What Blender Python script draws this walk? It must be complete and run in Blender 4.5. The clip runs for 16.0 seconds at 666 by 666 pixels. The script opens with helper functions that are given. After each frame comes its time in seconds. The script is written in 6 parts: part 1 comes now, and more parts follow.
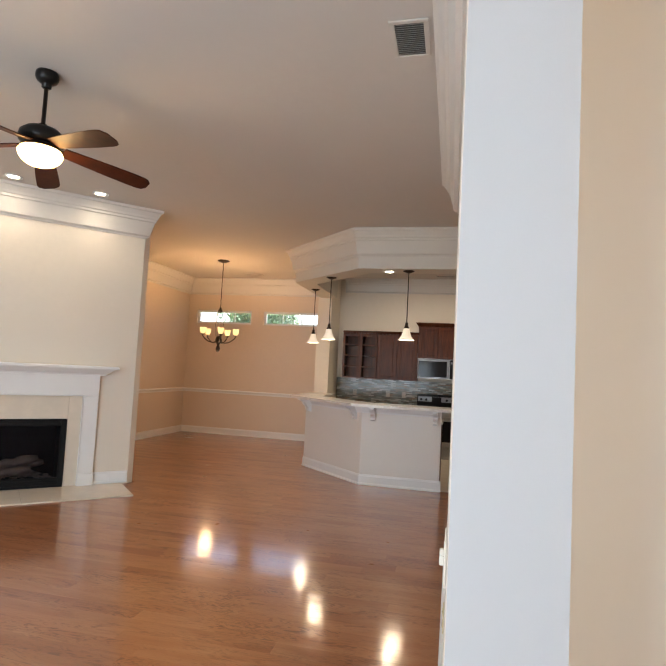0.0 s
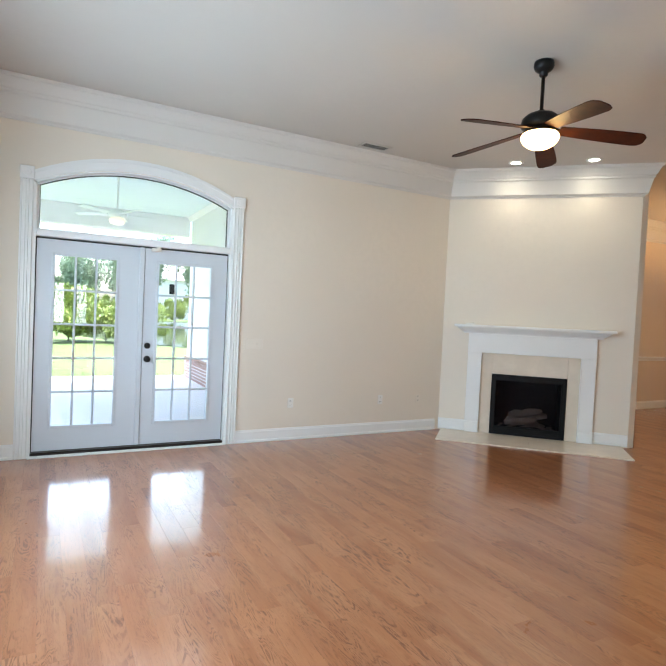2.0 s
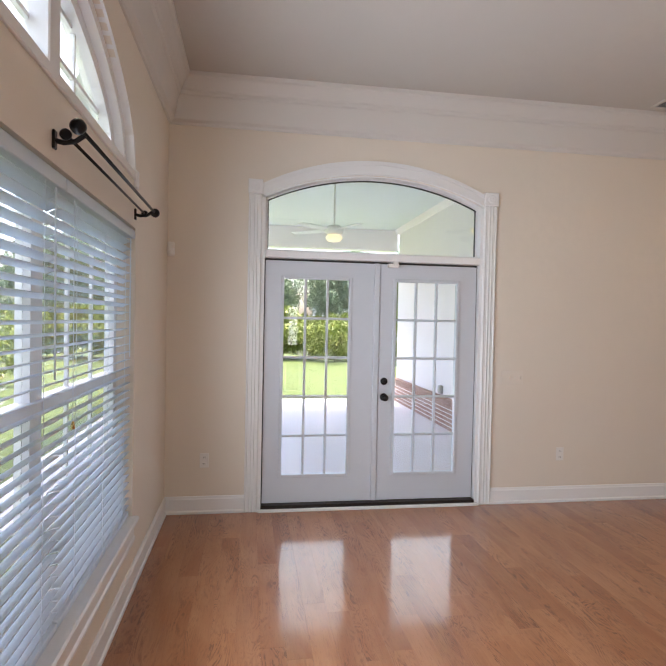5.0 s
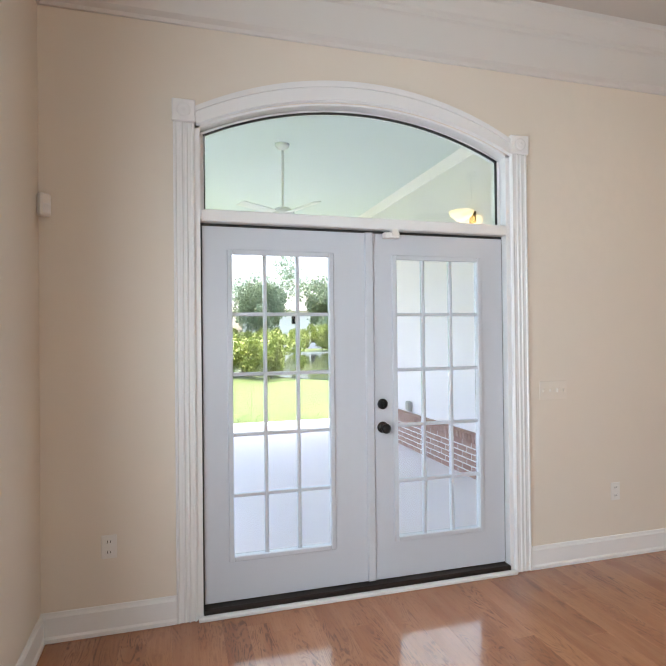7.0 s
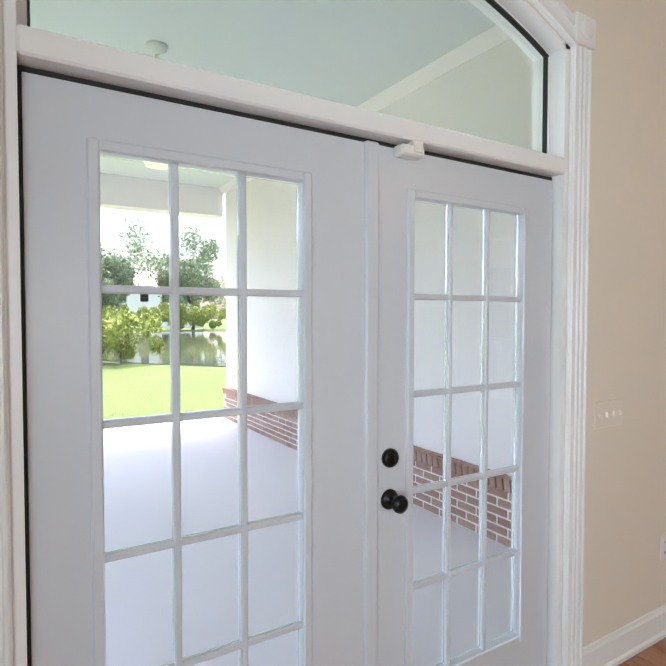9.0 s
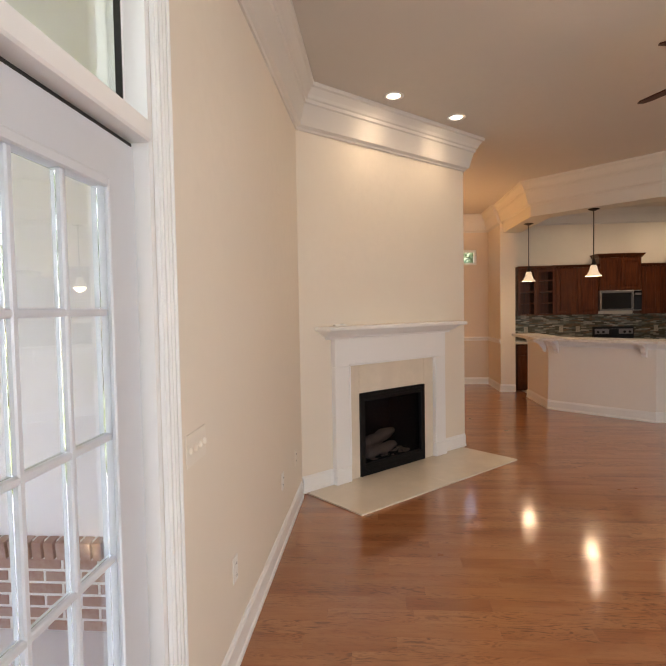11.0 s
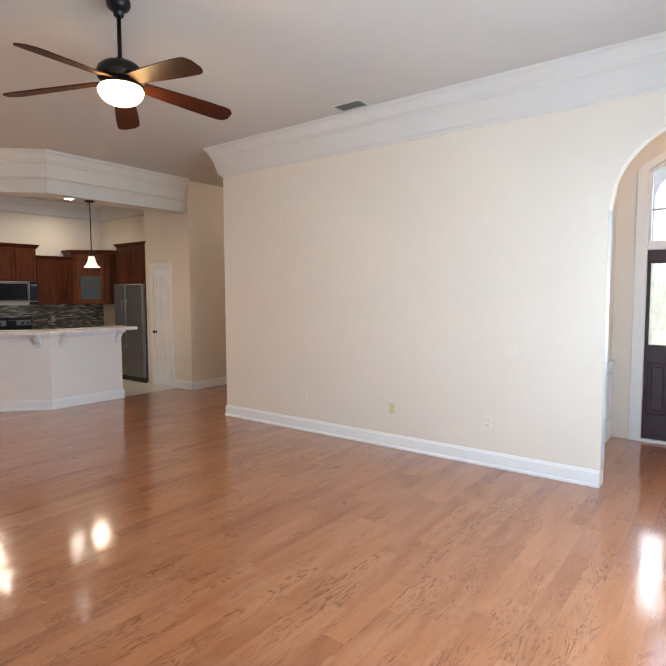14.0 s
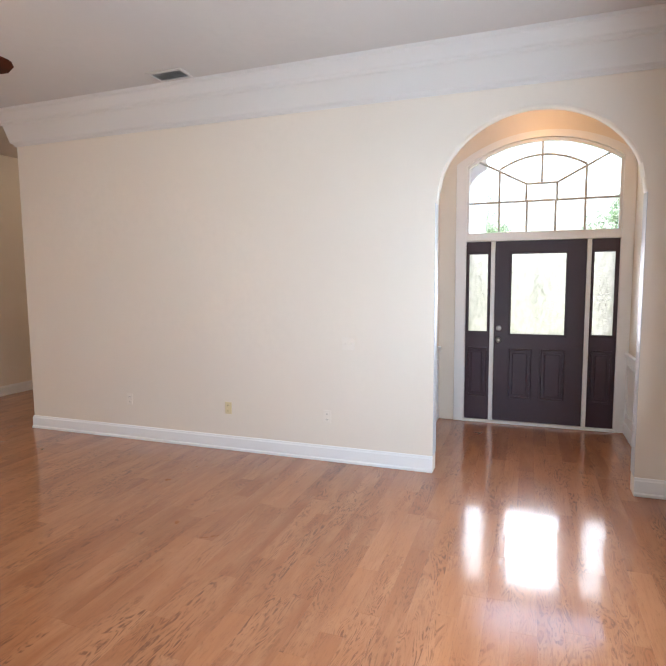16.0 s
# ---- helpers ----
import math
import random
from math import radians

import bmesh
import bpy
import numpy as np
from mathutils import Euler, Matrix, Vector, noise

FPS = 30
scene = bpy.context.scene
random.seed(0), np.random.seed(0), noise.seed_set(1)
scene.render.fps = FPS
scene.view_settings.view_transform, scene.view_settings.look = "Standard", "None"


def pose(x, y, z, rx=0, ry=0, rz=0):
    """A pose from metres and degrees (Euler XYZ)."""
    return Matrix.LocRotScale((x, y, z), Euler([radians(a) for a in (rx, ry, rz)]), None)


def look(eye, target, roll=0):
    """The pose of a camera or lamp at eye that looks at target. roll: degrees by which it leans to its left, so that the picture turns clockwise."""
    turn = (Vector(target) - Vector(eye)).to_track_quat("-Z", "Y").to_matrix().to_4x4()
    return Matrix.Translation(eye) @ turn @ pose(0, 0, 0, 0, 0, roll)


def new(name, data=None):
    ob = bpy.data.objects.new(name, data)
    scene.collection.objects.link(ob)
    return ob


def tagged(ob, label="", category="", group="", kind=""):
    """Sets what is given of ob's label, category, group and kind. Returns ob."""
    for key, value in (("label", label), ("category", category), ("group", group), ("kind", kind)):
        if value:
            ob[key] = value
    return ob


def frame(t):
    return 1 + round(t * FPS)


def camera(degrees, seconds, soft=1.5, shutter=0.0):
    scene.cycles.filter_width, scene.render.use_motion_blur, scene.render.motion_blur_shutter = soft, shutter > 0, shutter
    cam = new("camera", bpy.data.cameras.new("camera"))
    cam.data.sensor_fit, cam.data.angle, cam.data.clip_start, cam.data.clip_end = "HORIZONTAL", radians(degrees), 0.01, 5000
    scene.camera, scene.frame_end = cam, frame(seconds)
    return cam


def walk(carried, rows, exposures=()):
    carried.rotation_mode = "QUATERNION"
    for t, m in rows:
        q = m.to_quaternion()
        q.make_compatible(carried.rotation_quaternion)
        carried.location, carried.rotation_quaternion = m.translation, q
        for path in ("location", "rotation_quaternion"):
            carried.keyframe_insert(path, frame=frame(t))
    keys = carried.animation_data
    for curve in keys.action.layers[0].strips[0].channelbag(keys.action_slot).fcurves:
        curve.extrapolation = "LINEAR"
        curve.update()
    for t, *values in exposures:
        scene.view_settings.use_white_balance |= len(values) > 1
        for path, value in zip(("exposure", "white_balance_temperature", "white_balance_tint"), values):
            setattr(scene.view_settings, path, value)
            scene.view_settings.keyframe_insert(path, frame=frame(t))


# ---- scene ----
cam = camera(63.3, 16.0)
EXPOSURES = [
    (0.0, 2.92, 6400, 10), (0.5, 3.12, 6600, 8), (1.0, 3.2, 6450, 4), (1.5, 3.06, 6150, 4), (2.5, 2.8, 5700, 2), (3.0, 2.65, 5750, 6), (3.5, 2.54, 6100, 16), (4.0, 2.42, 6500, 20), (6.5, 2.5, 6700, 10), (7.0, 2.68, 6500, 11),
    (7.5, 2.72, 6100, 9), (8.0, 2.55, 6100, 6), (10.5, 2.5, 7800, 18), (11.5, 3.08, 6700, 14), (12.0, 3.42, 5700, 6), (12.5, 3.42, 5400, 4), (13.0, 3.35, 5350, 3), (14.0, 3.18, 5900, 9), (15.0, 3.05, 5600, 4), (16.0, 3.05, 6000, 12)]
PATH = [
    (0, (5.563, 1.098, 1.542), (5.126, 3.045, 1.679), 3.0),
    (0.5, (5.606, 1.140, 1.508), (4.74, 2.941, 1.589), 2.4),
    (1, (5.698, 1.110, 1.489), (4.432, 2.657, 1.544), 2.5),
    (1.5, (5.742, 1.002, 1.514), (4.204, 2.28, 1.527), 2.8),
    (2, (5.741, 0.842, 1.472), (3.981, 1.789, 1.407), 2.7),
    (2.5, (5.773, 0.705, 1.522), (3.868, 1.295, 1.374), 2.4),
    (3, (5.73, 0.67, 1.519), (3.761, 0.975, 1.349), 1.7),
    (3.5, (5.526, 0.683, 1.555), (3.54, 0.834, 1.378), 1.3),
    (4, (5.212, 0.671, 1.592), (3.226, 0.838, 1.42), 1.4),
    (4.2, (5.052, 0.648, 1.629), (3.07, 0.875, 1.48), 1.7),
    (6.3, (3.46, 0.675, 1.448), (1.489, 1.013, 1.498), 0.2),
    (6.5, (3.295, 0.664, 1.468), (1.334, 1.052, 1.523), -0.1),
    (7, (2.915, 0.638, 1.463), (0.994, 1.196, 1.479), -0.6),
    (7.5, (2.551, 0.617, 1.479), (0.681, 1.328, 1.472), -0.6),
    (8, (2.14, 0.629, 1.52), (0.307, 1.428, 1.528), -0.7),
    (8.2, (1.99, 0.642, 1.524), (0.166, 1.461, 1.517), -0.7),
    (10.3, (0.708, 0.924, 1.572), (-0.238, 2.687, 1.464), 0.3),
    (10.5, (0.728, 0.958, 1.584), (-0.006, 2.815, 1.469), -0.1),
    (11, (0.652, 1.067, 1.591), (0.492, 3.058, 1.504), -1.0),
    (11.5, (0.647, 1.104, 1.588), (0.958, 3.077, 1.495), -1.3),
    (12, (0.662, 1.057, 1.603), (1.337, 2.936, 1.484), -1.0),
    (12.5, (0.691, 1.027, 1.589), (1.652, 2.777, 1.461), -0.8),
    (13, (0.742, 1.002, 1.581), (1.938, 2.6, 1.448), -0.5),
    (13.5, (0.768, 0.963, 1.575), (2.173, 2.38, 1.44), -0.3),
    (14, (0.777, 0.911, 1.6), (2.367, 2.115, 1.456), -0.2),
    (14.5, (0.795, 0.869, 1.603), (2.534, 1.846, 1.455), 0.0),
    (15, (0.796, 0.837, 1.629), (2.64, 1.593, 1.467), 0.3),
    (15.5, (0.886, 0.862, 1.654), (2.788, 1.452, 1.469), 0.5),
    (16, (1.07, 1.049, 1.661), (2.94, 1.729, 1.459), -0.5),
]
walk(cam, [(t, look(eye, target, roll)) for t, eye, target, roll in PATH], EXPOSURES)

SKY, SUN = 0.15, 2.3
L_ARCH, L_WIN, L_ENTRY, L_DOOR, L_TRANSOM = 5.5, 16, 1.2, 0.42, 0.35
L_FAN, L_CAN, L_PEND, L_CHAND = 1.9, 4.2, 1.5, 3.6

# ---------------------------------------------------------------- light
world = bpy.data.worlds.new("sky")
scene.world = world
world.use_nodes = True
_wn = world.node_tree
_sky = _wn.nodes.new("ShaderNodeTexSky")
_sky.sky_type = 'NISHITA'
_sky.sun_disc = False
_sky.sun_elevation, _sky.sun_rotation = radians(78), radians(-72)
_sky.air_density, _sky.dust_density = 1.0, 4.0
_bg = _wn.nodes["Background"]
_wn.links.new(_sky.outputs[0], _bg.inputs[0])
_bg.inputs[1].default_value = SKY
_sun = bpy.data.lights.new("sun", 'SUN')
_sun.energy, _sun.angle, _sun.color = SUN, radians(25), (1.0, 0.96, 0.90)
_so = new("sun", _sun)
_so.matrix_world = look((-6, 2, 30), (0, 0, 0))


def area_lamp(name, at, aim, w, h, watts, color, spread=178):
    d = bpy.data.lights.new(name, 'AREA')
    d.shape, d.size, d.size_y, d.energy, d.color = 'RECTANGLE', w, h, watts, color
    d.spread = radians(spread)
    o = new(name, d)
    o.matrix_world = look(at, aim)
    return o


def point_lamp(name, at, watts, color, size=0.04):
    d = bpy.data.lights.new(name, 'POINT')
    d.energy, d.color, d.shadow_soft_size = watts, color, size
    o = new(name, d)
    o.location = at
    return o


# sky light in the openings
DAY = (0.78, 0.90, 1.0)
area_lamp("window_daylight", (2.95, -0.36, 2.74), (2.95, 3.0, 1.2), 3.3, 0.85, L_ARCH, DAY)
area_lamp("window_daylight_low", (2.95, 0.03, 1.36), (2.95, 3.0, 1.40), 3.4, 1.3, L_WIN, DAY, 167)
area_lamp("entry_daylight", (7.60, 0.96, 1.48), (4.0, 0.96, 1.3), 1.5, 0.95, L_ENTRY, (1.0, 0.98, 0.94))
for dy in (1.2025, 2.156):
    area_lamp("door_daylight", (-0.036, dy, 0.66), (3.0, dy, 0.66), 0.53, 0.74, L_DOOR, (0.70, 0.86, 1.0))
for dy, w, watts in ((0.963, 0.55, 1.1), (1.595, 0.20, 0.21), (0.318, 0.20, 0.21)):
    area_lamp("front_door_daylight", (7.372, dy, 1.47), (4.0, dy, 1.47), w, 0.86, watts, (0.97, 0.99, 1.0), 110)
area_lamp("transom_daylight", (-0.058, 1.688, 2.37), (3.0, 1.688, 2.2), 1.7, 0.38, L_TRANSOM, (0.74, 0.89, 1.0))

# ---------------------------------------------------------------- materials
def mat_new(name):
    m = bpy.data.materials.new(name)
    m.use_nodes = True
    nt = m.node_tree
    return m, nt, nt.nodes["Principled BSDF"]


def mixed(nt, fac, a, b, blend='MIX'):
    n = nt.nodes.new("ShaderNodeMix")
    n.data_type, n.blend_type = 'RGBA', blend
    for sock, v in ((n.inputs["Factor"], fac), (n.inputs["A"], a), (n.inputs["B"], b)):
        if hasattr(v, "is_output"):
            nt.links.new(v, sock)
        else:
            sock.default_value = v if not isinstance(v, tuple) else (*v[:3], 1)
    return n.outputs["Result"]


def noise_of(nt, scale, detail=3, stretch=None, rough=0.55, kind="Object"):
    tc = nt.nodes.new("ShaderNodeTexCoord")
    n = nt.nodes.new("ShaderNodeTexNoise")
    n.inputs["Scale"].default_value, n.inputs["Detail"].default_value, n.inputs["Roughness"].default_value = scale, detail, rough
    if stretch:
        mp = nt.nodes.new("ShaderNodeMapping")
        mp.inputs["Scale"].default_value = stretch
        nt.links.new(tc.outputs[kind], mp.inputs[0])
        nt.links.new(mp.outputs[0], n.inputs["Vector"])
    else:
        nt.links.new(tc.outputs[kind], n.inputs["Vector"])
    return n.outputs["Fac"]


def ramp(nt, fac, lo, hi, a=(0, 0, 0), b=(1, 1, 1)):
    n = nt.nodes.new("ShaderNodeValToRGB")
    e = n.color_ramp.elements
    e[0].position, e[0].color, e[1].position, e[1].color = lo, (*a, 1), hi, (*b, 1)
    nt.links.new(fac, n.inputs[0])
    return n.outputs[0]


def bump(nt, bsdf, height, strength, dist=0.002):
    n = nt.nodes.new("ShaderNodeBump")
    n.inputs["Strength"].default_value, n.inputs["Distance"].default_value = strength, dist
    nt.links.new(height, n.inputs["Height"])
    nt.links.new(n.outputs[0], bsdf.inputs["Normal"])


def paint(name, color, rough=0.55, vary=0.05, grain=260, grain_str=0.08, coat=0.0, big=0.7):
    m, nt, b = mat_new(name)
    dark = tuple(c * (1 - vary) for c in color)
    lite = tuple(min(1, c * (1 + vary * 0.6)) for c in color)
    c1 = mixed(nt, ramp(nt, noise_of(nt, big, 3), 0.35, 0.65), dark, lite)
    c2 = mixed(nt, ramp(nt, noise_of(nt, 14, 4), 0.4, 0.75), c1, tuple(c * (1 - vary * 0.5) for c in color))
    nt.links.new(c2, b.inputs["Base Color"])
    b.inputs["Roughness"].default_value = rough
    b.inputs["Coat Weight"].default_value = coat
    bump(nt, b, noise_of(nt, grain, 2), grain_str, 0.001)
    return m


def plain(name, color, rough=0.4, metal=0.0, vary=0.08, scale=25):
    m, nt, b = mat_new(name)
    c = mixed(nt, noise_of(nt, scale, 3), tuple(v * (1 - vary) for v in color), tuple(min(1, v * (1 + vary)) for v in color))
    nt.links.new(c, b.inputs["Base Color"])
    b.inputs["Roughness"].default_value, b.inputs["Metallic"].default_value = rough, metal
    return m


def glass(name, rough=0.0, tint=(1, 1, 1), bumpy=0.0):
    m, nt, b = mat_new(name)
    b.inputs["Base Color"].default_value = (*tint, 1)
    b.inputs["Roughness"].default_value = rough
    b.inputs["Transmission Weight"].default_value = 1.0
    b.inputs["IOR"].default_value = 1.45
    if bumpy:
        bump(nt, b, noise_of(nt, 40, 3), bumpy, 0.01)
    return m


def glow(name, color, strength):
    m, nt, b = mat_new(name)
    b.inputs["Base Color"].default_value = (0.9, 0.86, 0.78, 1)
    b.inputs["Emission Color"].default_value = (*color, 1)
    b.inputs["Emission Strength"].default_value = strength
    b.inputs["Roughness"].default_value = 0.3
    return m


def wood(name, light, dark, along=(1, 14, 14), scale=3.0, rough=0.35, coat=0.3, vary=0.35, kind="Object"):
    m, nt, b = mat_new(name)
    g = noise_of(nt, scale, 6, along, 0.62, kind)
    c = ramp(nt, g, 0.3, 0.72, dark, light)
    oi = nt.nodes.new("ShaderNodeObjectInfo")
    hv = nt.nodes.new("ShaderNodeHueSaturation")
    mr = nt.nodes.new("ShaderNodeMapRange")
    mr.inputs["To Min"].default_value, mr.inputs["To Max"].default_value = 1 - vary / 2, 1 + vary / 2
    nt.links.new(oi.outputs["Random"], mr.inputs["Value"])
    nt.links.new(mr.outputs[0], hv.inputs["Value"])
    nt.links.new(c, hv.inputs["Color"])
    nt.links.new(hv.outputs[0], b.inputs["Base Color"])
    b.inputs["Roughness"].default_value = rough
    b.inputs["Coat Weight"].default_value, b.inputs["Coat Roughness"].default_value = coat, 0.15
    bump(nt, b, g, 0.06, 0.002)
    return m


def floor_wood(name, per_island):
    m, nt, b = mat_new(name)
    if per_island:
        rnd = nt.nodes.new("ShaderNodeNewGeometry").outputs["Random Per Island"]
    else:
        rnd = nt.nodes.new("ShaderNodeObjectInfo").outputs["Random"]
    tc = nt.nodes.new("ShaderNodeNewGeometry")
    cmb = nt.nodes.new("ShaderNodeCombineXYZ")
    mul = nt.nodes.new("ShaderNodeMath")
    mul.operation = 'MULTIPLY'
    mul.inputs[1].default_value = 37.0
    nt.links.new(rnd, mul.inputs[0])
    nt.links.new(mul.outputs[0], cmb.inputs[0])
    nt.links.new(mul.outputs[0], cmb.inputs[2])
    add = nt.nodes.new("ShaderNodeVectorMath")
    nt.links.new(tc.outputs["Position"], add.inputs[0])
    nt.links.new(cmb.outputs[0], add.inputs[1])

    def grain(scale, stretch, detail, rough, dist=0.0):
        mp = nt.nodes.new("ShaderNodeMapping")
        mp.inputs["Scale"].default_value = stretch
        nt.links.new(add.outputs[0], mp.inputs[0])
        n = nt.nodes.new("ShaderNodeTexNoise")
        n.inputs["Scale"].default_value, n.inputs["Detail"].default_value = scale, detail
        n.inputs["Roughness"].default_value, n.inputs["Distortion"].default_value = rough, dist
        nt.links.new(mp.outputs[0], n.inputs["Vector"])
        return n.outputs["Fac"]

    def times(v, k):
        n = nt.nodes.new("ShaderNodeMath")
        n.operation = 'MULTIPLY'
        for s, q in ((n.inputs[0], v), (n.inputs[1], k)):
            if hasattr(q, "is_output"):
                nt.links.new(q, s)
            else:
                s.default_value = q
        return n.outputs[0]

    cloud = grain(1.0, (1.3, 5.0, 1), 3, 0.5, 0.6)
    streak = grain(1.0, (4.0, 60.0, 1), 3, 0.55, 0.8)
    patch = grain(1.0, (1.1, 5.0, 1), 2, 0.5, 0.5)
    # cathedral figure: nested contour lines of a long stretched field
    field = grain(1.0, (1.5, 9.0, 1), 2, 0.45, 0.9)
    ring = nt.nodes.new("ShaderNodeMath")
    ring.operation = 'PINGPONG'
    ring.inputs[1].default_value = 0.5
    nt.links.new(times(field, 17.0), ring.inputs[0])
    dash = grain(1.0, (13.0, 42.0, 1), 3, 0.6, 1.2)
    stroke = times(ramp(nt, ring.outputs[0], 0.20, 0.36), ramp(nt, dash, 0.40, 0.58))
    fleck = grain(1.0, (22.0, 150.0, 1), 2, 0.5, 0.6)
    base = mixed(nt, rnd, FLOOR_A, FLOOR_B)
    c1 = mixed(nt, times(ramp(nt, cloud, 0.38, 0.66), 0.6), base, FLOOR_C)
    c2 = mixed(nt, times(ramp(nt, streak, 0.46, 0.74), 0.26), c1, FLOOR_D)
    c3 = mixed(nt, times(times(stroke, ramp(nt, patch, 0.40, 0.62)), 0.68), c2, FLOOR_E)
    c4 = mixed(nt, times(ramp(nt, fleck, 0.58, 0.70), 0.22), c3, FLOOR_E)
    nt.links.new(c4, b.inputs["Base Color"])
    wear = grain(1.0, (3.0, 3.0, 1), 4, 0.55)
    mr = nt.nodes.new("ShaderNodeMapRange")
    mr.inputs["To Min"].default_value, mr.inputs["To Max"].default_value = 0.24, 0.36
    nt.links.new(wear, mr.inputs["Value"])
    nt.links.new(mr.outputs[0], b.inputs["Roughness"])
    b.inputs["Specular IOR Level"].default_value = 0.12
    b.inputs["Coat Weight"].default_value, b.inputs["Coat Roughness"].default_value = 1.0, 0.115
    b.inputs["Coat IOR"].default_value = 1.55
    bump(nt, b, streak, 0.012, 0.001)
    # slight cupping of the boards, seen in the varnish
    wave = nt.nodes.new("ShaderNodeBump")
    wave.inputs["Strength"].default_value, wave.inputs["Distance"].default_value = 0.26, 0.004
    nt.links.new(grain(1.0, (2.5, 14.0, 1), 2, 0.5), wave.inputs["Height"])
    nt.links.new(wave.outputs[0], b.inputs["Coat Normal"])
    return m


FLOOR_A, FLOOR_B = (0.395, 0.155, 0.062), (0.285, 0.100, 0.037)
FLOOR_C, FLOOR_D, FLOOR_E = (0.480, 0.215, 0.100), (0.22, 0.077, 0.030), (0.105, 0.038, 0.017)
M_WALL = paint("wall_paint", (0.79, 0.719, 0.622), 0.6, 0.03)
M_DINING = paint("dining_paint", (0.73, 0.62, 0.51), 0.6, 0.03)
# Darker than the walls: the ceiling's dimmer light is carried by this colour.
M_CEIL_DIM = paint("ceiling_dimmed_paint", (0.60, 0.562, 0.52), 0.75, 0.03)
M_TRIM = paint("trim_white", (0.84, 0.84, 0.835), 0.32, 0.02, 120, 0.03)
# Darker copy of the white trim; weak light under the ceiling is painted in.
M_CROWN_DIM = paint("crown_dimmed_white", (0.70, 0.675, 0.64), 0.4, 0.02, 120, 0.03)
M_PANEL = paint("bar_panel_paint", (0.80, 0.765, 0.72), 0.45, 0.02)
# Cooler than the wall paint: window daylight on the jambs is in this colour.
M_REVEAL_LIT = paint("reveal_daylit_tone", (0.57, 0.575, 0.59), 0.5, 0.02)
# White door leaves greyed and blued: their backlit shade is in the base colour.
M_DOOR_BACKLIT = paint("door_white_backlit", (0.61, 0.64, 0.69), 0.3, 0.02, 120, 0.03)
M_FLOOR, M_FLOOR_ALL = floor_wood("oak_plank", False), floor_wood("oak_planks", True)
M_GAP = plain("floor_joint", (0.12, 0.045, 0.02), 0.5)
M_TILE = paint("kitchen_tile", (0.66, 0.60, 0.51), 0.3, 0.08)
M_GLASS = glass("window_glass")
M_TGLASS = glass("transom_glass", 0.0, (0.975, 1.0, 0.965))
M_FROST = glass("obscure_glass", 0.45, (0.95, 1.0, 0.98), 0.4)
M_ETCH = plain("etched_line", (0.72, 0.70, 0.66), 0.5)
_ft = M_FROST.node_tree
_ft.links.new(mixed(_ft, ramp(_ft, noise_of(_ft, 22, 3, (1, 1, 0.5)), 0.35, 0.6), (0.27, 0.25, 0.215), (0.36, 0.335, 0.295)), _ft.nodes["Principled BSDF"].inputs["Base Color"])
M_BLACK = plain("black_metal", (0.014, 0.013, 0.013), 0.35, 0.6)
M_BRONZE = plain("dark_bronze", (0.035, 0.024, 0.018), 0.4, 0.7)
M_ENTRY = plain("entry_door_paint", (0.046, 0.024, 0.036), 0.32, 0, 0.1)
M_HEADER = paint("header_paint", (0.68, 0.635, 0.565), 0.6, 0.03)
M_MARBLE = paint("cream_marble", (0.74, 0.655, 0.545), 0.22, 0.07, 90, 0.02, big=3)
M_FIREBOX = plain("firebox_black", (0.008, 0.008, 0.009), 0.5)
M_FIREBOX.node_tree.nodes["Principled BSDF"].inputs["Specular IOR Level"].default_value = 0.18
M_SMOKE, _st, _sb = mat_new("firebox_glass")
_sb.inputs["Base Color"].default_value, _sb.inputs["Roughness"].default_value = (0.01, 0.01, 0.012, 1), 0.05
_sc, _sm = _st.nodes.new("ShaderNodeBsdfTransparent"), _st.nodes.new("ShaderNodeMixShader")
_sc.inputs[0].default_value, _sm.inputs[0].default_value = (0.72, 0.72, 0.75, 1), 0.84
_st.links.new(_sb.outputs[0], _sm.inputs[1])
_st.links.new(_sc.outputs[0], _sm.inputs[2])
_st.links.new(_sm.outputs[0], _st.nodes["Material Output"].inputs[0])
M_CAB = wood("cherry_cabinet", (0.145, 0.040, 0.013), (0.050, 0.012, 0.005), (9, 9, 1), 3.0, 0.36, 0.0, 0.25)
M_CAB.node_tree.nodes["Principled BSDF"].inputs["Specular IOR Level"].default_value = 0.25
M_STEEL = plain("stainless_steel", (0.47, 0.47, 0.475), 0.28, 1.0, 0.05, 60)
M_GREYST = plain("grey_appliance", (0.235, 0.23, 0.24), 0.33, 0.7, 0.06, 40)
M_DARKGL = plain("black_glass", (0.012, 0.012, 0.014), 0.10)
M_DARKGL.node_tree.nodes["Principled BSDF"].inputs["Specular IOR Level"].default_value = 0.2
M_STONE = paint("granite_counter", (0.77, 0.74, 0.71), 0.18, 0.18, 90, 0.01, big=30)
M_BRASS = plain("brass", (0.75, 0.55, 0.25), 0.25, 1.0)
M_SWITCH = paint("switch_plate_plastic", (0.80, 0.735, 0.645), 0.4, 0.01)
M_PLATE = paint("plate_plastic", (0.82, 0.80, 0.76), 0.4, 0.01)
M_IVORY = paint("ivory_plastic", (0.70, 0.60, 0.36), 0.4, 0.01)
M_SLOT = plain("slot_dark", (0.02, 0.02, 0.02), 0.6)
M_BLIND = paint("blind_slat", (0.85, 0.89, 0.93), 0.4, 0.02)
_bt = M_BLIND.node_tree
_tr, _ms = _bt.nodes.new("ShaderNodeBsdfTranslucent"), _bt.nodes.new("ShaderNodeMixShader")
_tr.inputs[0].default_value, _ms.inputs[0].default_value = (0.84, 0.93, 1.0, 1), 0.42
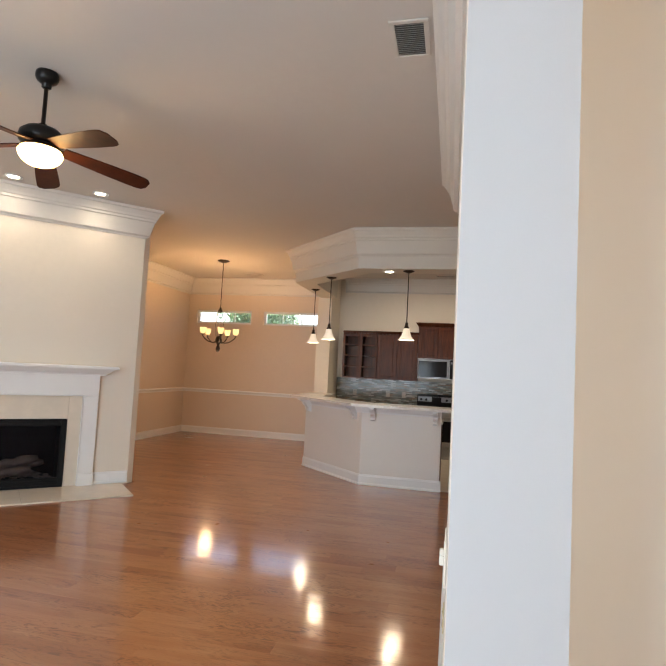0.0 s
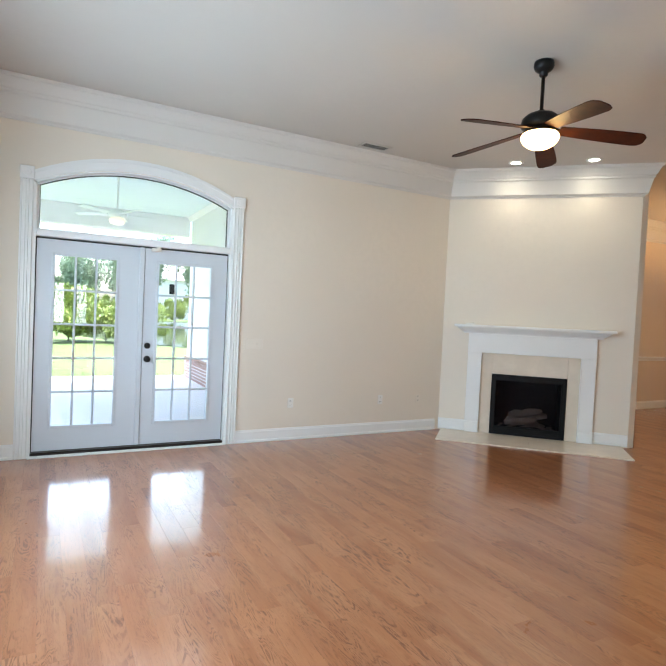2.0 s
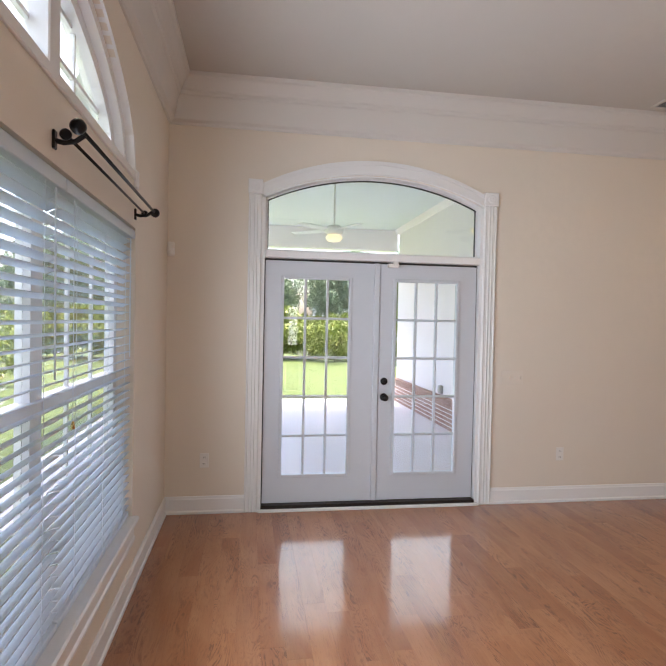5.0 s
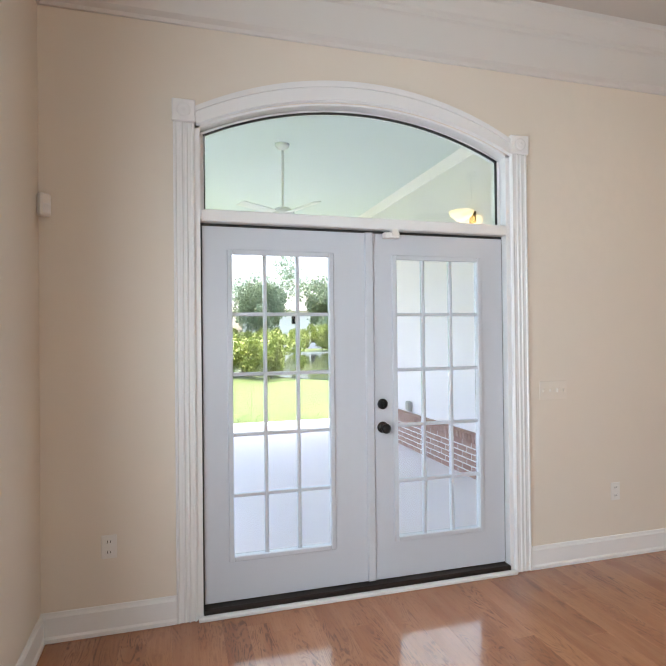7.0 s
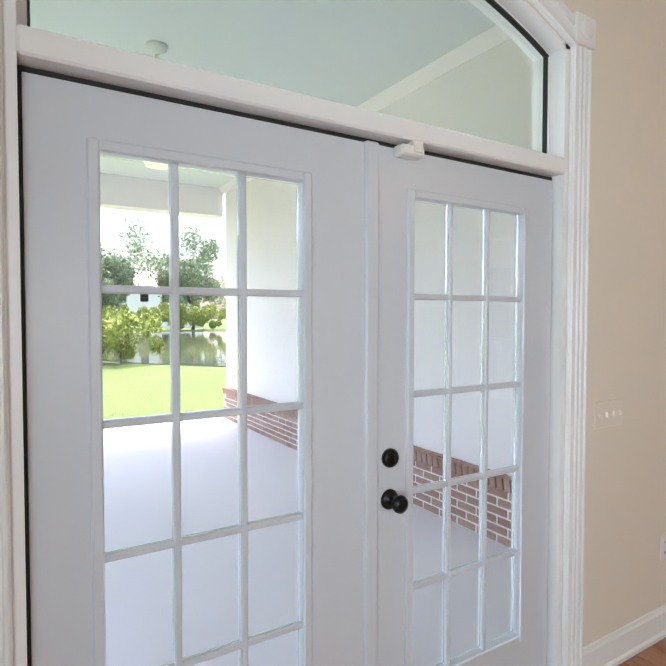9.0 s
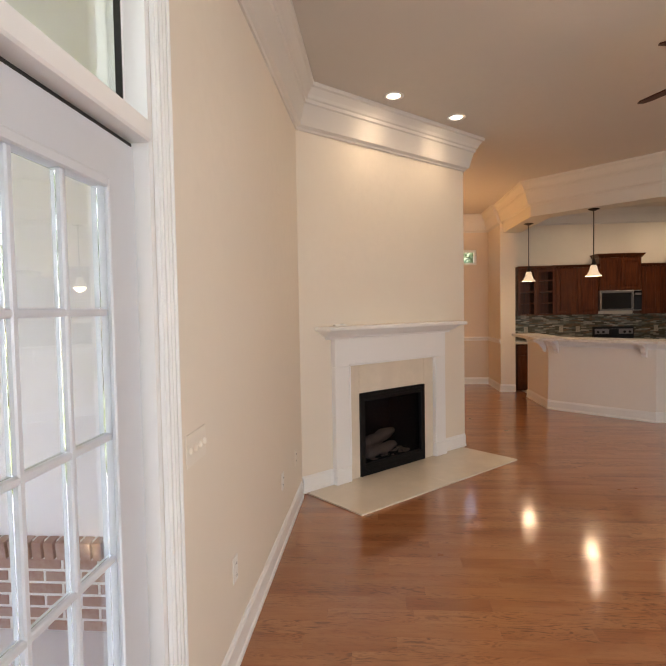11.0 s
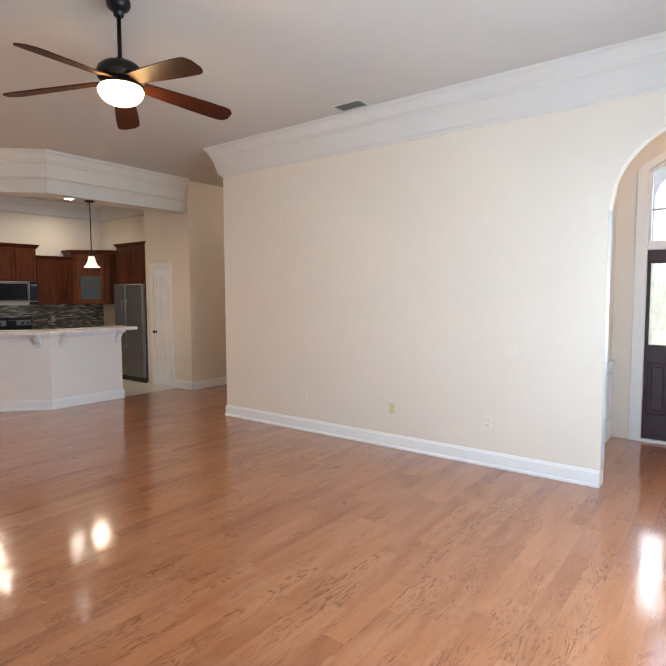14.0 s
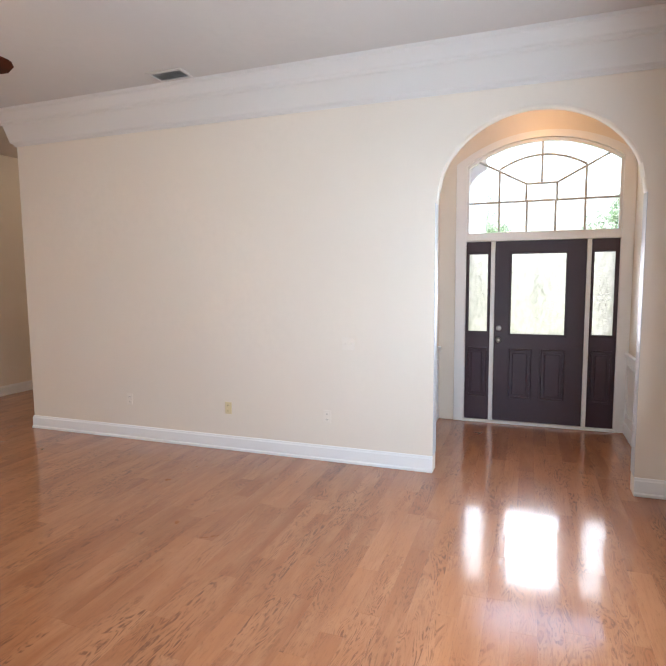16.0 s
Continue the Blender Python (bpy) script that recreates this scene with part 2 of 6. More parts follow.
_bt.links.new(_bt.nodes["Principled BSDF"].outputs[0], _ms.inputs[1])
_bt.links.new(_tr.outputs[0], _ms.inputs[2])
_bt.links.new(_ms.outputs[0], _bt.nodes["Material Output"].inputs[0])
M_FANWOOD = wood("fan_blade_wood", (0.056, 0.013, 0.005), (0.020, 0.006, 0.003), (2, 2, 1), 6.0, 0.5, 0.0, 0.2)
M_FANWOOD.node_tree.nodes["Principled BSDF"].inputs["Specular IOR Level"].default_value = 0.12
M_CONC = paint("porch_concrete", (0.76, 0.72, 0.745), 0.8, 0.06, 60, 0.1)
M_SIDING = paint("porch_wall_paint", (0.89, 0.845, 0.86), 0.7, 0.03)
M_PORCHC = paint("porch_ceiling_paint", (0.69, 0.74, 0.76), 0.7, 0.03)
M_THRESH = plain("bronze_threshold", (0.022, 0.014, 0.011), 0.4, 0.4)
M_BULB = glow("lamp_glass", (1.0, 0.60, 0.20), 2.5)
M_BULB.node_tree.nodes["Principled BSDF"].inputs["Base Color"].default_value = (0.62, 0.42, 0.20, 1)
M_CAN = glow("can_bulb", (1.0, 0.86, 0.66), 3.0)
M_SHADE = glow("pendant_shade_glass", (1.0, 0.80, 0.55), 0.07)
M_FLAME = glow("lit_amber_glass", (1.0, 0.58, 0.22), 0.22)
M_FLAME.node_tree.nodes["Principled BSDF"].inputs["Base Color"].default_value = (0.62, 0.42, 0.22, 1)


# ---------------------------------------------------------------- builders
def finish(name, bm, mat):
    me = bpy.data.meshes.new(name)
    bmesh.ops.recalc_face_normals(bm, faces=bm.faces)
    bm.to_mesh(me)
    bm.free()
    for m in (mat if isinstance(mat, (list, tuple)) else (mat,)):
        me.materials.append(m)
    return me


def part(name, bm, mat, parent=None, label="", smooth=False):
    me = finish(name, bm, mat)
    if smooth:
        for f in me.polygons:
            f.use_smooth = True
    ob = new(name, me)
    if parent is not None:
        ob.parent = parent
    if label:
        ob["label"] = label
    return ob


def structure(name, bm, mat, label, category, smooth=False):
    return tagged(part(name, bm, mat, None, "", smooth), label, category, "", "structure")


def thing(name, label, category, at=(0, 0, 0), rz=0, group=""):
    ob = new(name)
    ob.empty_display_size = 0.1
    ob.matrix_basis = pose(*at, 0, 0, rz)
    return tagged(ob, label, category, group)


def B():
    return bmesh.new()


def box(bm, x0, x1, y0, y1, z0, z1, bev=0.0, m=None):
    vs = [bm.verts.new((x, y, z)) for x in (x0, x1) for y in (y0, y1) for z in (z0, z1)]
    fs = [bm.faces.new([vs[i] for i in q]) for q in ((0, 1, 3, 2), (4, 6, 7, 5), (0, 4, 5, 1), (2, 3, 7, 6), (0, 2, 6, 4), (1, 5, 7, 3))]
    if bev:
        es = list({e for f in fs for e in f.edges})
        got = bmesh.ops.bevel(bm, geom=es, offset=bev, segments=1, affect='EDGES')
        vs = list({v for f in got["faces"] for v in f.verts} | {v for v in vs if v.is_valid})
    if m is not None:
        bmesh.ops.transform(bm, matrix=m, verts=vs)
    return bm


def boxed(x0, x1, y0, y1, z0, z1, bev=0.0, m=None):
    return box(B(), x0, x1, y0, y1, z0, z1, bev, m)


def sweep(bm, profile, path, closed=False):
    """A profile of (out, z) carried along a path of plan points; 'out' is to the left of the way."""
    n = len(path)
    pts = [Vector((p[0], p[1])) for p in path]
    rings = []
    for i in range(n):
        a = pts[i] - pts[i - 1] if (i > 0 or closed) else pts[1] - pts[0]
        b = pts[(i + 1) % n] - pts[i] if (i < n - 1 or closed) else pts[-1] - pts[-2]
        a, b = a.normalized(), b.normalized()
        na, nb = Vector((-a.y, a.x)), Vector((-b.y, b.x))
        k = (na + nb)
        k = k / max(0.2, k.dot(na))
        rings.append([bm.verts.new((pts[i].x + k.x * o, pts[i].y + k.y * o, z)) for o, z in profile])
    for i in range(n if closed else n - 1):
        r, s = rings[i], rings[(i + 1) % n]
        for j in range(len(profile)):
            k = (j + 1) % len(profile)
            bm.faces.new((r[j], s[j], s[k], r[k]))
    if not closed:
        bm.faces.new(rings[0])
        bm.faces.new(rings[-1][::-1])
    return bm


def lathe(bm, profile, seg=24, m=None):
    """Turns (radius, z) round the z axis."""
    rings, made = [], []
    for r, z in profile:
        if r < 1e-5:
            ring = [bm.verts.new((0, 0, z))]
        else:
            ring = [bm.verts.new((r * math.cos(2 * math.pi * i / seg), r * math.sin(2 * math.pi * i / seg), z)) for i in range(seg)]
        rings.append(ring)
        made += ring
    for a, b in zip(rings, rings[1:]):
        for i in range(seg):
            q = [a[i % len(a)], a[(i + 1) % len(a)], b[(i + 1) % len(b)], b[i % len(b)]]
            q = list(dict.fromkeys(q))
            if len(q) > 2:
                bm.faces.new(q)
    for ring in (rings[0], rings[-1]):
        if len(ring) > 2:
            bm.faces.new(ring)
    if m is not None:
        bmesh.ops.transform(bm, matrix=m, verts=made)
    return bm


def tube(bm, pts, r, seg=8):
    """A round bar through points in space."""
    pts = [Vector(p) for p in pts]
    rings = []
    for i, p in enumerate(pts):
        d = (pts[min(i + 1, len(pts) - 1)] - pts[max(i - 1, 0)]).normalized()
        q = d.to_track_quat('Z', 'Y')
        rr = r[i] if isinstance(r, (list, tuple)) else r
        rings.append([bm.verts.new(p + q @ Vector((rr * math.cos(2 * math.pi * k / seg), rr * math.sin(2 * math.pi * k / seg), 0))) for k in range(seg)])
    for a, b in zip(rings, rings[1:]):
        for k in range(seg):
            bm.faces.new((a[k], a[(k + 1) % seg], b[(k + 1) % seg], b[k]))
    bm.faces.new(rings[0][::-1])
    bm.faces.new(rings[-1])
    return bm


def arch_height(s, c, hw, h, kind):
    t = max(-1.0, min(1.0, (s - c) / hw))
    if kind == "ellipse":
        return h * math.sqrt(max(0.0, 1 - t * t))
    R = (hw * hw + h * h) / (2 * h)
    return math.sqrt(max(0.0, R * R - (t * hw) ** 2)) - (R - h)


def wall(name, p0, p1, th, z0, z1, ops, mat, label, parent=None):
    """A wall with its room face on the plan line p0-p1, th thick to the left of that way; ops: (s0, s1, z0, z1, arch, kind)."""
    p0, p1 = Vector(p0), Vector(p1)
    L = (p1 - p0).length
    u = (p1 - p0) / L
    n = Vector((-u.y, u.x))
    bm = B()

    def P(s, d, z):
        q = p0 + u * s + n * d
        return bm.verts.new((q.x, q.y, z))

    def quad(a, b, c, d):
        bm.faces.new((P(*a), P(*b), P(*c), P(*d)))

    cuts = sorted({0.0, L, *[v for o in ops for v in o[:2]]})
    for a, b in zip(cuts, cuts[1:]):
        o = next((o for o in ops if o[0] <= a + 1e-6 and o[1] >= b - 1e-6), None)
        for d in (0, th):
            if o is None:
                quad((a, d, z0), (b, d, z0), (b, d, z1), (a, d, z1))
                continue
            s0, s1, oz0, oz1, h, kind = o
            if oz0 > z0 + 1e-6:
                quad((a, d, z0), (b, d, z0), (b, d, oz0), (a, d, oz0))
            k = 32 if h else 1
            ss = [a + (b - a) * i / k for i in range(k + 1)]
            zz = [oz1 + (arch_height(s, (s0 + s1) / 2, (s1 - s0) / 2, h, kind) if h else 0) for s in ss]
            for i in range(k):
                quad((ss[i], d, zz[i]), (ss[i + 1], d, zz[i + 1]), (ss[i + 1], d, z1), (ss[i], d, z1))
                if d == 0:
                    quad((ss[i], 0, zz[i]), (ss[i + 1], 0, zz[i + 1]), (ss[i + 1], th, zz[i + 1]), (ss[i], th, zz[i]))
            if d == 0:
                for s in (s0, s1):
                    quad((s, 0, oz0), (s, th, oz0), (s, th, oz1), (s, 0, oz1))
                if oz0 > z0 + 1e-6:
                    quad((s0, 0, oz0), (s1, 0, oz0), (s1, th, oz0), (s0, th, oz0))
    for s in (0, L):
        quad((s, 0, z0), (s, th, z0), (s, th, z1), (s, 0, z1))
    quad((0, 0, z1), (L, 0, z1), (L, th, z1), (0, th, z1))
    bmesh.ops.remove_doubles(bm, verts=bm.verts, dist=1e-5)
    return structure(name, bm, mat, label, "wall")


def arch_band(bm, c, hw0, h0, hw1, h1, zb0, zb1, d0, d1, kind, P, seg=40):
    """A curved band between two arches (inner hw0,h0 springing at zb0; outer hw1,h1 at zb1), from depth d0 to d1; P(s, d, z) places it."""
    prev = None
    for i in range(seg + 1):
        t = -1 + 2 * i / seg
        s0, s1 = c + hw0 * t, c + hw1 * t
        a0 = zb0 + arch_height(s0, c, hw0, h0, kind)
        a1 = zb1 + arch_height(s1, c, hw1, h1, kind)
        ring = [bm.verts.new(P(s0, d0, a0)), bm.verts.new(P(s1, d0, a1)), bm.verts.new(P(s1, d1, a1)), bm.verts.new(P(s0, d1, a0))]
        if prev:
            for k in range(4):
                bm.faces.new((prev[k], prev[(k + 1) % 4], ring[(k + 1) % 4], ring[k]))
        else:
            bm.faces.new(ring)
        prev = ring
    bm.faces.new(prev[::-1])
    return bm


def arch_pane(bm, s0, s1, z0, z1, h, d0, d1, kind, P, seg=40):
    c, hw = (s0 + s1) / 2, (s1 - s0) / 2
    cols = []
    for i in range(seg + 1):
        s = s0 + (s1 - s0) * i / seg
        z = z1 + arch_height(s, c, hw, h, kind)
        cols.append([bm.verts.new(P(s, d, q)) for d in (d0, d1) for q in (z0, z)])
    for a, b in zip(cols, cols[1:]):
        bm.faces.new((a[0], b[0], b[1], a[1]))
        bm.faces.new((a[2], a[3], b[3], b[2]))
        bm.faces.new((a[1], b[1], b[3], a[3]))
        bm.faces.new((a[0], a[2], b[2], b[0]))
    bm.faces.new(cols[0])
    bm.faces.new(cols[-1][::-1])
    return bm


# ---------------------------------------------------------------- structure
H = 3.46
WX, WY_END = 5.565, 6.30
S2 = 2 ** 0.5
FP0, FP1 = (0.0, 5.62), (1.64, 7.26)

wall("wall_west", (0, 7.45), (0, 0), -0.15, 0, H, [(7.45 - 2.64, 7.45 - 0.735, 0, 2.575, 0.215, "arc")], M_WALL, "cream painted wall with the arched opening of the patio doors")


def south_wall():
    bm = B()
    y1 = -0.16
    box(bm, -0.15, 1.2, y1, 0, 0, H)
    box(bm, 4.7, WX + 1.97, y1, 0, 0, H)
    box(bm, 1.2, 4.7, y1, 0, 0, 0.42)
    box(bm, 1.2, 4.7, y1, 0, 2.08, 2.34)
    seg = 48
    prev = None
    for i in range(seg + 1):
        s = 1.25 + 3.4 * i / seg
        z = 2.34 + arch_height(s, 2.95, 1.7, 0.70, "ellipse")
        ring = [bm.verts.new((s, d, q)) for d in (0, y1) for q in (z, H)]
        if prev:
            bm.faces.new((prev[0], ring[0], ring[1], prev[1]))
            bm.faces.new((prev[2], prev[3], ring[3], ring[2]))
            bm.faces.new((prev[0], prev[2], ring[2], ring[0]))
        prev = ring
    box(bm, 1.2, 1.25, y1, 0, 2.34, H)
    box(bm, 4.65, 4.7, y1, 0, 2.34, H)
    return structure("wall_south", bm, M_WALL, "cream painted wall with a wide triple window under an arched window", "wall")


south_wall()
wall("wall_east", (WX, 0.0), (WX, WY_END), -0.14, 0, H, [(0.268, 1.789, 0, 2.26, 0.69, "ellipse")], M_WALL, "long cream painted wall with a round-headed archway to the entry")
bm = arch_band(B(), 1.0285, 0.7565, 0.686, 0.7603, 0.6898, 2.26, 2.26, WX + 0.001, WX + 0.139, "ellipse", lambda s, d, z: (d, s, z), 48)
structure("trim_arch_soffit", bm, M_WALL, "cream painted soffit of the round-headed archway", "trim", True)
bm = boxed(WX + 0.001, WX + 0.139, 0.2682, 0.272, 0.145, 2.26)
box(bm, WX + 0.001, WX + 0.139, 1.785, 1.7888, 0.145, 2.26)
structure("trim_arch_reveal", bm, M_REVEAL_LIT, "archway reveal in a cool tone that stands in for daylight", "trim")
point_lamp("foyer_lamp", (6.80, 1.0, 3.22), 1.0, (1.0, 0.52, 0.20), 0.10)
point_lamp("hall_lamp", (8.3, 7.25, 3.2), 1.7, (1.0, 0.80, 0.58), 0.12)
wall("wall_fireplace", FP0, FP1, 0.12, 0, H, [(0.70, 1.552, 0.05, 0.77, 0, "")], M_WALL, "cream painted diagonal wall behind the fireplace")
wall("wall_chase_end", FP1, (-0.35, 7.45), -0.10, 0, H, [], M_WALL, "cream painted end of the chimney chase")
wall("wall_dining_west", (-0.35, 12.36), (-0.35, 7.35), -0.15, 0, H, [], M_DINING, "peach painted dining room wall with a chair rail")
wall("wall_dining_north", (2.95, 12.36), (-0.35, 12.36), -0.15, 0, H, [(0.23, 1.51, 2.45, 2.757, 0, ""), (1.78, 3.10, 2.45, 2.757, 0, "")], M_DINING, "peach painted dining room wall with two high slot windows")
structure("wall_stub", boxed(2.95, 3.22, 11.30, 12.36, 0, H), M_WALL, "cream painted wall end between dining room and kitchen", "wall")
wall("wall_kitchen_north", (7.30, 12.10), (3.22, 12.10), -0.15, 0, H, [], M_WALL, "cream painted kitchen wall behind the cabinets")
wall("wall_kitchen_east", (7.20, 9.44), (7.20, 12.10), -0.15, 0, H, [], M_WALL, "cream painted kitchen wall behind the refrigerator")
wall("wall_pantry", (6.50, 8.21), (6.50, 9.44), -0.12, 0, H, [(0.52, 1.02, 0, 2.05, 0, "")], M_WALL, "cream painted pantry wall with a white door")
wall("wall_hall", (9.6, 8.21), (6.62, 8.21), -0.12, 0, H, [], M_WALL, "cream painted wall of the side hall")
structure("wall_pantry_back", boxed(6.64, 7.2, 9.32, 9.44, 0, H), M_WALL, "cream painted side of the pantry", "wall")
structure("wall_hall_end", boxed(9.6, 9.75, 5.9, 8.4, 0, H), M_WALL, "cream painted end wall of the side hall", "wall")
structure("wall_hall_south", boxed(5.705, 9.6, 6.16, 6.30, 0, H), M_WALL, "cream painted wall of the side hall", "wall")
wall("wall_entry_north", (7.385, 2.04), (5.705, 2.04), -0.12, 0, H, [], M_WALL, "cream painted entry wall over a white wainscot")
structure("wall_entry_south", boxed(5.705, 7.385, 0.002, 0.06, 0, H), M_WALL, "cream painted entry wall over a white wainscot", "wall")
wall("wall_entry_east", (7.385, 0.0), (7.385, 2.16), -0.16, 0, H, [(0.16, 1.75, 0, 2.88, 0.26, "arc")], M_WALL, "cream painted front wall around the entry door")
structure("ceiling", box(boxed(-0.5, 7.55, -0.15, 12.5, H, H + 0.12), 7.551, 9.75, 5.9, 8.6, H, H + 0.12), M_CEIL_DIM, "flat painted ceiling in warm white", "ceiling")


def header_beam():
    bm = B()
    out = [(3.0, 11.30), (3.0, 9.52), (4.26, 8.26), (6.50, 8.26)]
    inn = [(3.32, 11.30), (3.32, 9.66), (4.38, 8.60), (6.50, 8.60)]
    for (a, b), (c, d) in zip(zip(out, out[1:]), zip(inn, inn[1:])):
        lo = [bm.verts.new((*p, 2.94)) for p in (a, b, d, c)]
        hi = [bm.verts.new((*p, H)) for p in (a, b, d, c)]
        bm.faces.new(lo)
        bm.faces.new(hi[::-1])
        bm.faces.new((lo[0], lo[1], hi[1], hi[0]))
        bm.faces.new((lo[3], lo[2], hi[2], hi[3]))
    return structure("wall_header", bm, M_HEADER, "cream painted dropped header following the breakfast bar", "wall")


header_beam()

CROWN = [(0.0, 3.10), (0.014, 3.10), (0.020, 3.118), (0.030, 3.124), (0.046, 3.135), (0.085, 3.30), (0.098, 3.31), (0.10, 3.335), (0.112, 3.345), (0.122, 3.37), (0.150, 3.42), (0.168, 3.43), (0.172, 3.4595), (0.0, 3.4595)]
BASE = [(0.0, 0.001), (0.022, 0.001), (0.022, 0.02), (0.014, 0.03), (0.014, 0.118), (0.009, 0.126), (0.006, 0.14), (0.0, 0.142)]


def moulding(name, profile, path, label, mat=M_TRIM):
    structure(name, sweep(B(), profile, path), mat, label, "moulding")


moulding("trim_crown", CROWN, [(WX + 0.14, WY_END), (WX, WY_END), (WX, 0), (0, 0), (0, 5.62), (1.64, 7.26), (1.54, 7.36)][::-1], "deep white crown moulding round the living room", M_CROWN_DIM)
moulding("trim_crown_dining", CROWN, [(-0.35, 7.6), (-0.35, 12.36), (2.95, 12.36), (2.95, 11.30)][::-1], "deep white crown moulding round the dining room", M_CROWN_DIM)
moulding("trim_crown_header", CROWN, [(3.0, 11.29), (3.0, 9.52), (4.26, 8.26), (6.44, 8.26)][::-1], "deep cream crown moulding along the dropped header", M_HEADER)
moulding("trim_crown_kitchen", [(o * 0.8, H - (H - z) * 0.8) for o, z in CROWN], [(3.33, 12.10), (7.20, 12.10), (7.20, 9.5)][::-1], "white crown moulding along the kitchen walls", M_CROWN_DIM)
for k, pth in enumerate(([(WX + 0.14, 6.302), (WX, 6.302), (WX, 1.79)], [(WX, 0.266), (WX, 0.0), (0.0, 0.0), (0.0, 0.63)], [(0.0, 2.75), (0.0, 5.55)],
                         [(-0.35, 7.6), (-0.35, 12.36), (2.95, 12.36), (2.95, 11.30), (3.22, 11.30)], [(9.5, 8.21), (6.50, 8.21), (6.50, 8.66)])):
    moulding("baseboard", BASE, pth if k == 4 else pth[::-1], "white painted baseboard with a moulded top")
RAIL = [(0.0, 0.90), (0.012, 0.90), (0.014, 0.93), (0.03, 0.95), (0.03, 0.965), (0.02, 0.975), (0.0, 0.98)]
moulding("trim_chair_rail", RAIL, [(-0.35, 7.6), (-0.35, 12.36), (2.95, 12.36), (2.95, 11.30)][::-1], "white chair rail round the dining room")

structure("floor", boxed(-0.35, 9.6, 0.0, 12.36, -0.12, -0.006), M_GAP, "glossy reddish-brown oak plank floor", "floor")


# ---------------------------------------------------------------- patio doors
def patio_doors():
    door = tagged(new("door_1"), "pair of white glazed patio doors under an arched transom", "door", "", "structure")
    PX = lambda s, d, z: (d, s, z)
    for y0, y1 in ((0.735, 0.765), (2.612, 2.64)):
        part("jamb", boxed(-0.15, 0.0, y0, y1, 0.0, 2.60), M_TRIM, door)
    bm = arch_band(B(), 1.6875, 0.935, 0.212, 0.9525, 0.215, 2.568, 2.575, -0.15, 0.0, "arc", PX)
    part("arch_jamb", bm, M_TRIM, door)
    for y0, y1 in ((0.630, 0.738), (2.637, 2.755)):
        bm = box(B(), 0.001, 0.016, y0, y1, 0.0, 2.59, 0.003)
        w = y1 - y0
        for k in (0.0, 0.30, 0.52, 0.80):
            box(bm, 0.014, 0.024, y0 + w * k + 0.004, y0 + w * k + w * 0.16, 0.0, 2.59, 0.004)
        part("casing", bm, M_TRIM, door)
        bm = box(B(), 0.001, 0.034, y0 - 0.005, y1 + 0.005, 2.59, 2.705, 0.005)
        lathe(bm, [(0.036, 0.0), (0.036, 0.006), (0.028, 0.009), (0.012, 0.009), (0.0, 0.012)], 16, Matrix.Translation((0.033, (y0 + y1) / 2, 2.648)) @ Matrix.Rotation(radians(90), 4, 'Y'))
        part("corner_block", bm, M_TRIM, door)
    bm = arch_band(B(), 1.6925, 0.945, 0.215, 0.955, 0.235, 2.580, 2.672, 0.001, 0.016, "arc", PX)
    arch_band(bm, 1.6925, 0.945, 0.217, 0.949, 0.222, 2.582, 2.606, 0.012, 0.028, "arc", PX)
    arch_band(bm, 1.6925, 0.952, 0.229, 0.955, 0.236, 2.648, 2.674, 0.012, 0.026, "arc", PX)
    part("arch_casing", bm, M_TRIM, door)
    bm = box(B(), -0.11, 0.012, 0.765, 2.612, 2.083, 2.145, 0.006)
    part("transom_bar", bm, M_TRIM, door)
    bm = arch_band(B(), 1.6885, 0.908, 0.206, 0.922, 0.210, 2.560, 2.568, -0.10, -0.065, "arc", PX)
    box(bm, -0.10, -0.065, 0.766, 0.788, 2.146, 2.56)
    box(bm, -0.10, -0.065, 2.589, 2.611, 2.146, 2.56)
    box(bm, -0.10, -0.065, 0.788, 2.589, 2.146, 2.16)
    part("transom_frame", bm, M_TRIM, door)
    g = part("transom_pane", arch_pane(B(), 0.789, 2.588, 2.161, 2.561, 0.206, -0.086, -0.080, "arc", PX), M_TGLASS, door)
    g.visible_shadow = False
    part("threshold", boxed(-0.14, 0.012, 0.765, 2.612, 0.0, 0.046, 0.006), M_THRESH, door, "dark bronze threshold")
    part("threshold_strip", boxed(0.013, 0.045, 0.74, 2.637, 0.0, 0.022, 0.004), M_TRIM, door)

    def leaf(y0, y1, g0, g1):
        x0, x1 = -0.085, -0.042
        z0, z1, gz0, gz1 = 0.052, 2.066, 0.283, 1.922
        bm = box(B(), x0, x1, y0, g0, z0, z1)
        box(bm, x0, x1, g1, y1, z0, z1)
        box(bm, x0, x1, g0, g1, z0, gz0)
        box(bm, x0, x1, g0, g1, gz1, z1)
        lf = part("leaf", bm, M_DOOR_BACKLIT, door)
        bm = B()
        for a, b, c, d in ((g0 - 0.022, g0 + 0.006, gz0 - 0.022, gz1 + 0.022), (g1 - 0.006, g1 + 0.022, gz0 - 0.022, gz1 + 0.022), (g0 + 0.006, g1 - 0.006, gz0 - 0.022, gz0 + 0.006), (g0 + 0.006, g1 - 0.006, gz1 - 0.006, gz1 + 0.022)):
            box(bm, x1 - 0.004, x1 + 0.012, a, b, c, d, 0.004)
        part("glazing_bead", bm, M_DOOR_BACKLIT, lf)
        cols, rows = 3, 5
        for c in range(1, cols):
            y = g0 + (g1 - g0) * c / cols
            part("muntin", boxed(-0.078, -0.046, y - 0.010, y + 0.010, gz0, gz1, 0.004), M_DOOR_BACKLIT, lf)
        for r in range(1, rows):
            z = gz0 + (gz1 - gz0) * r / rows
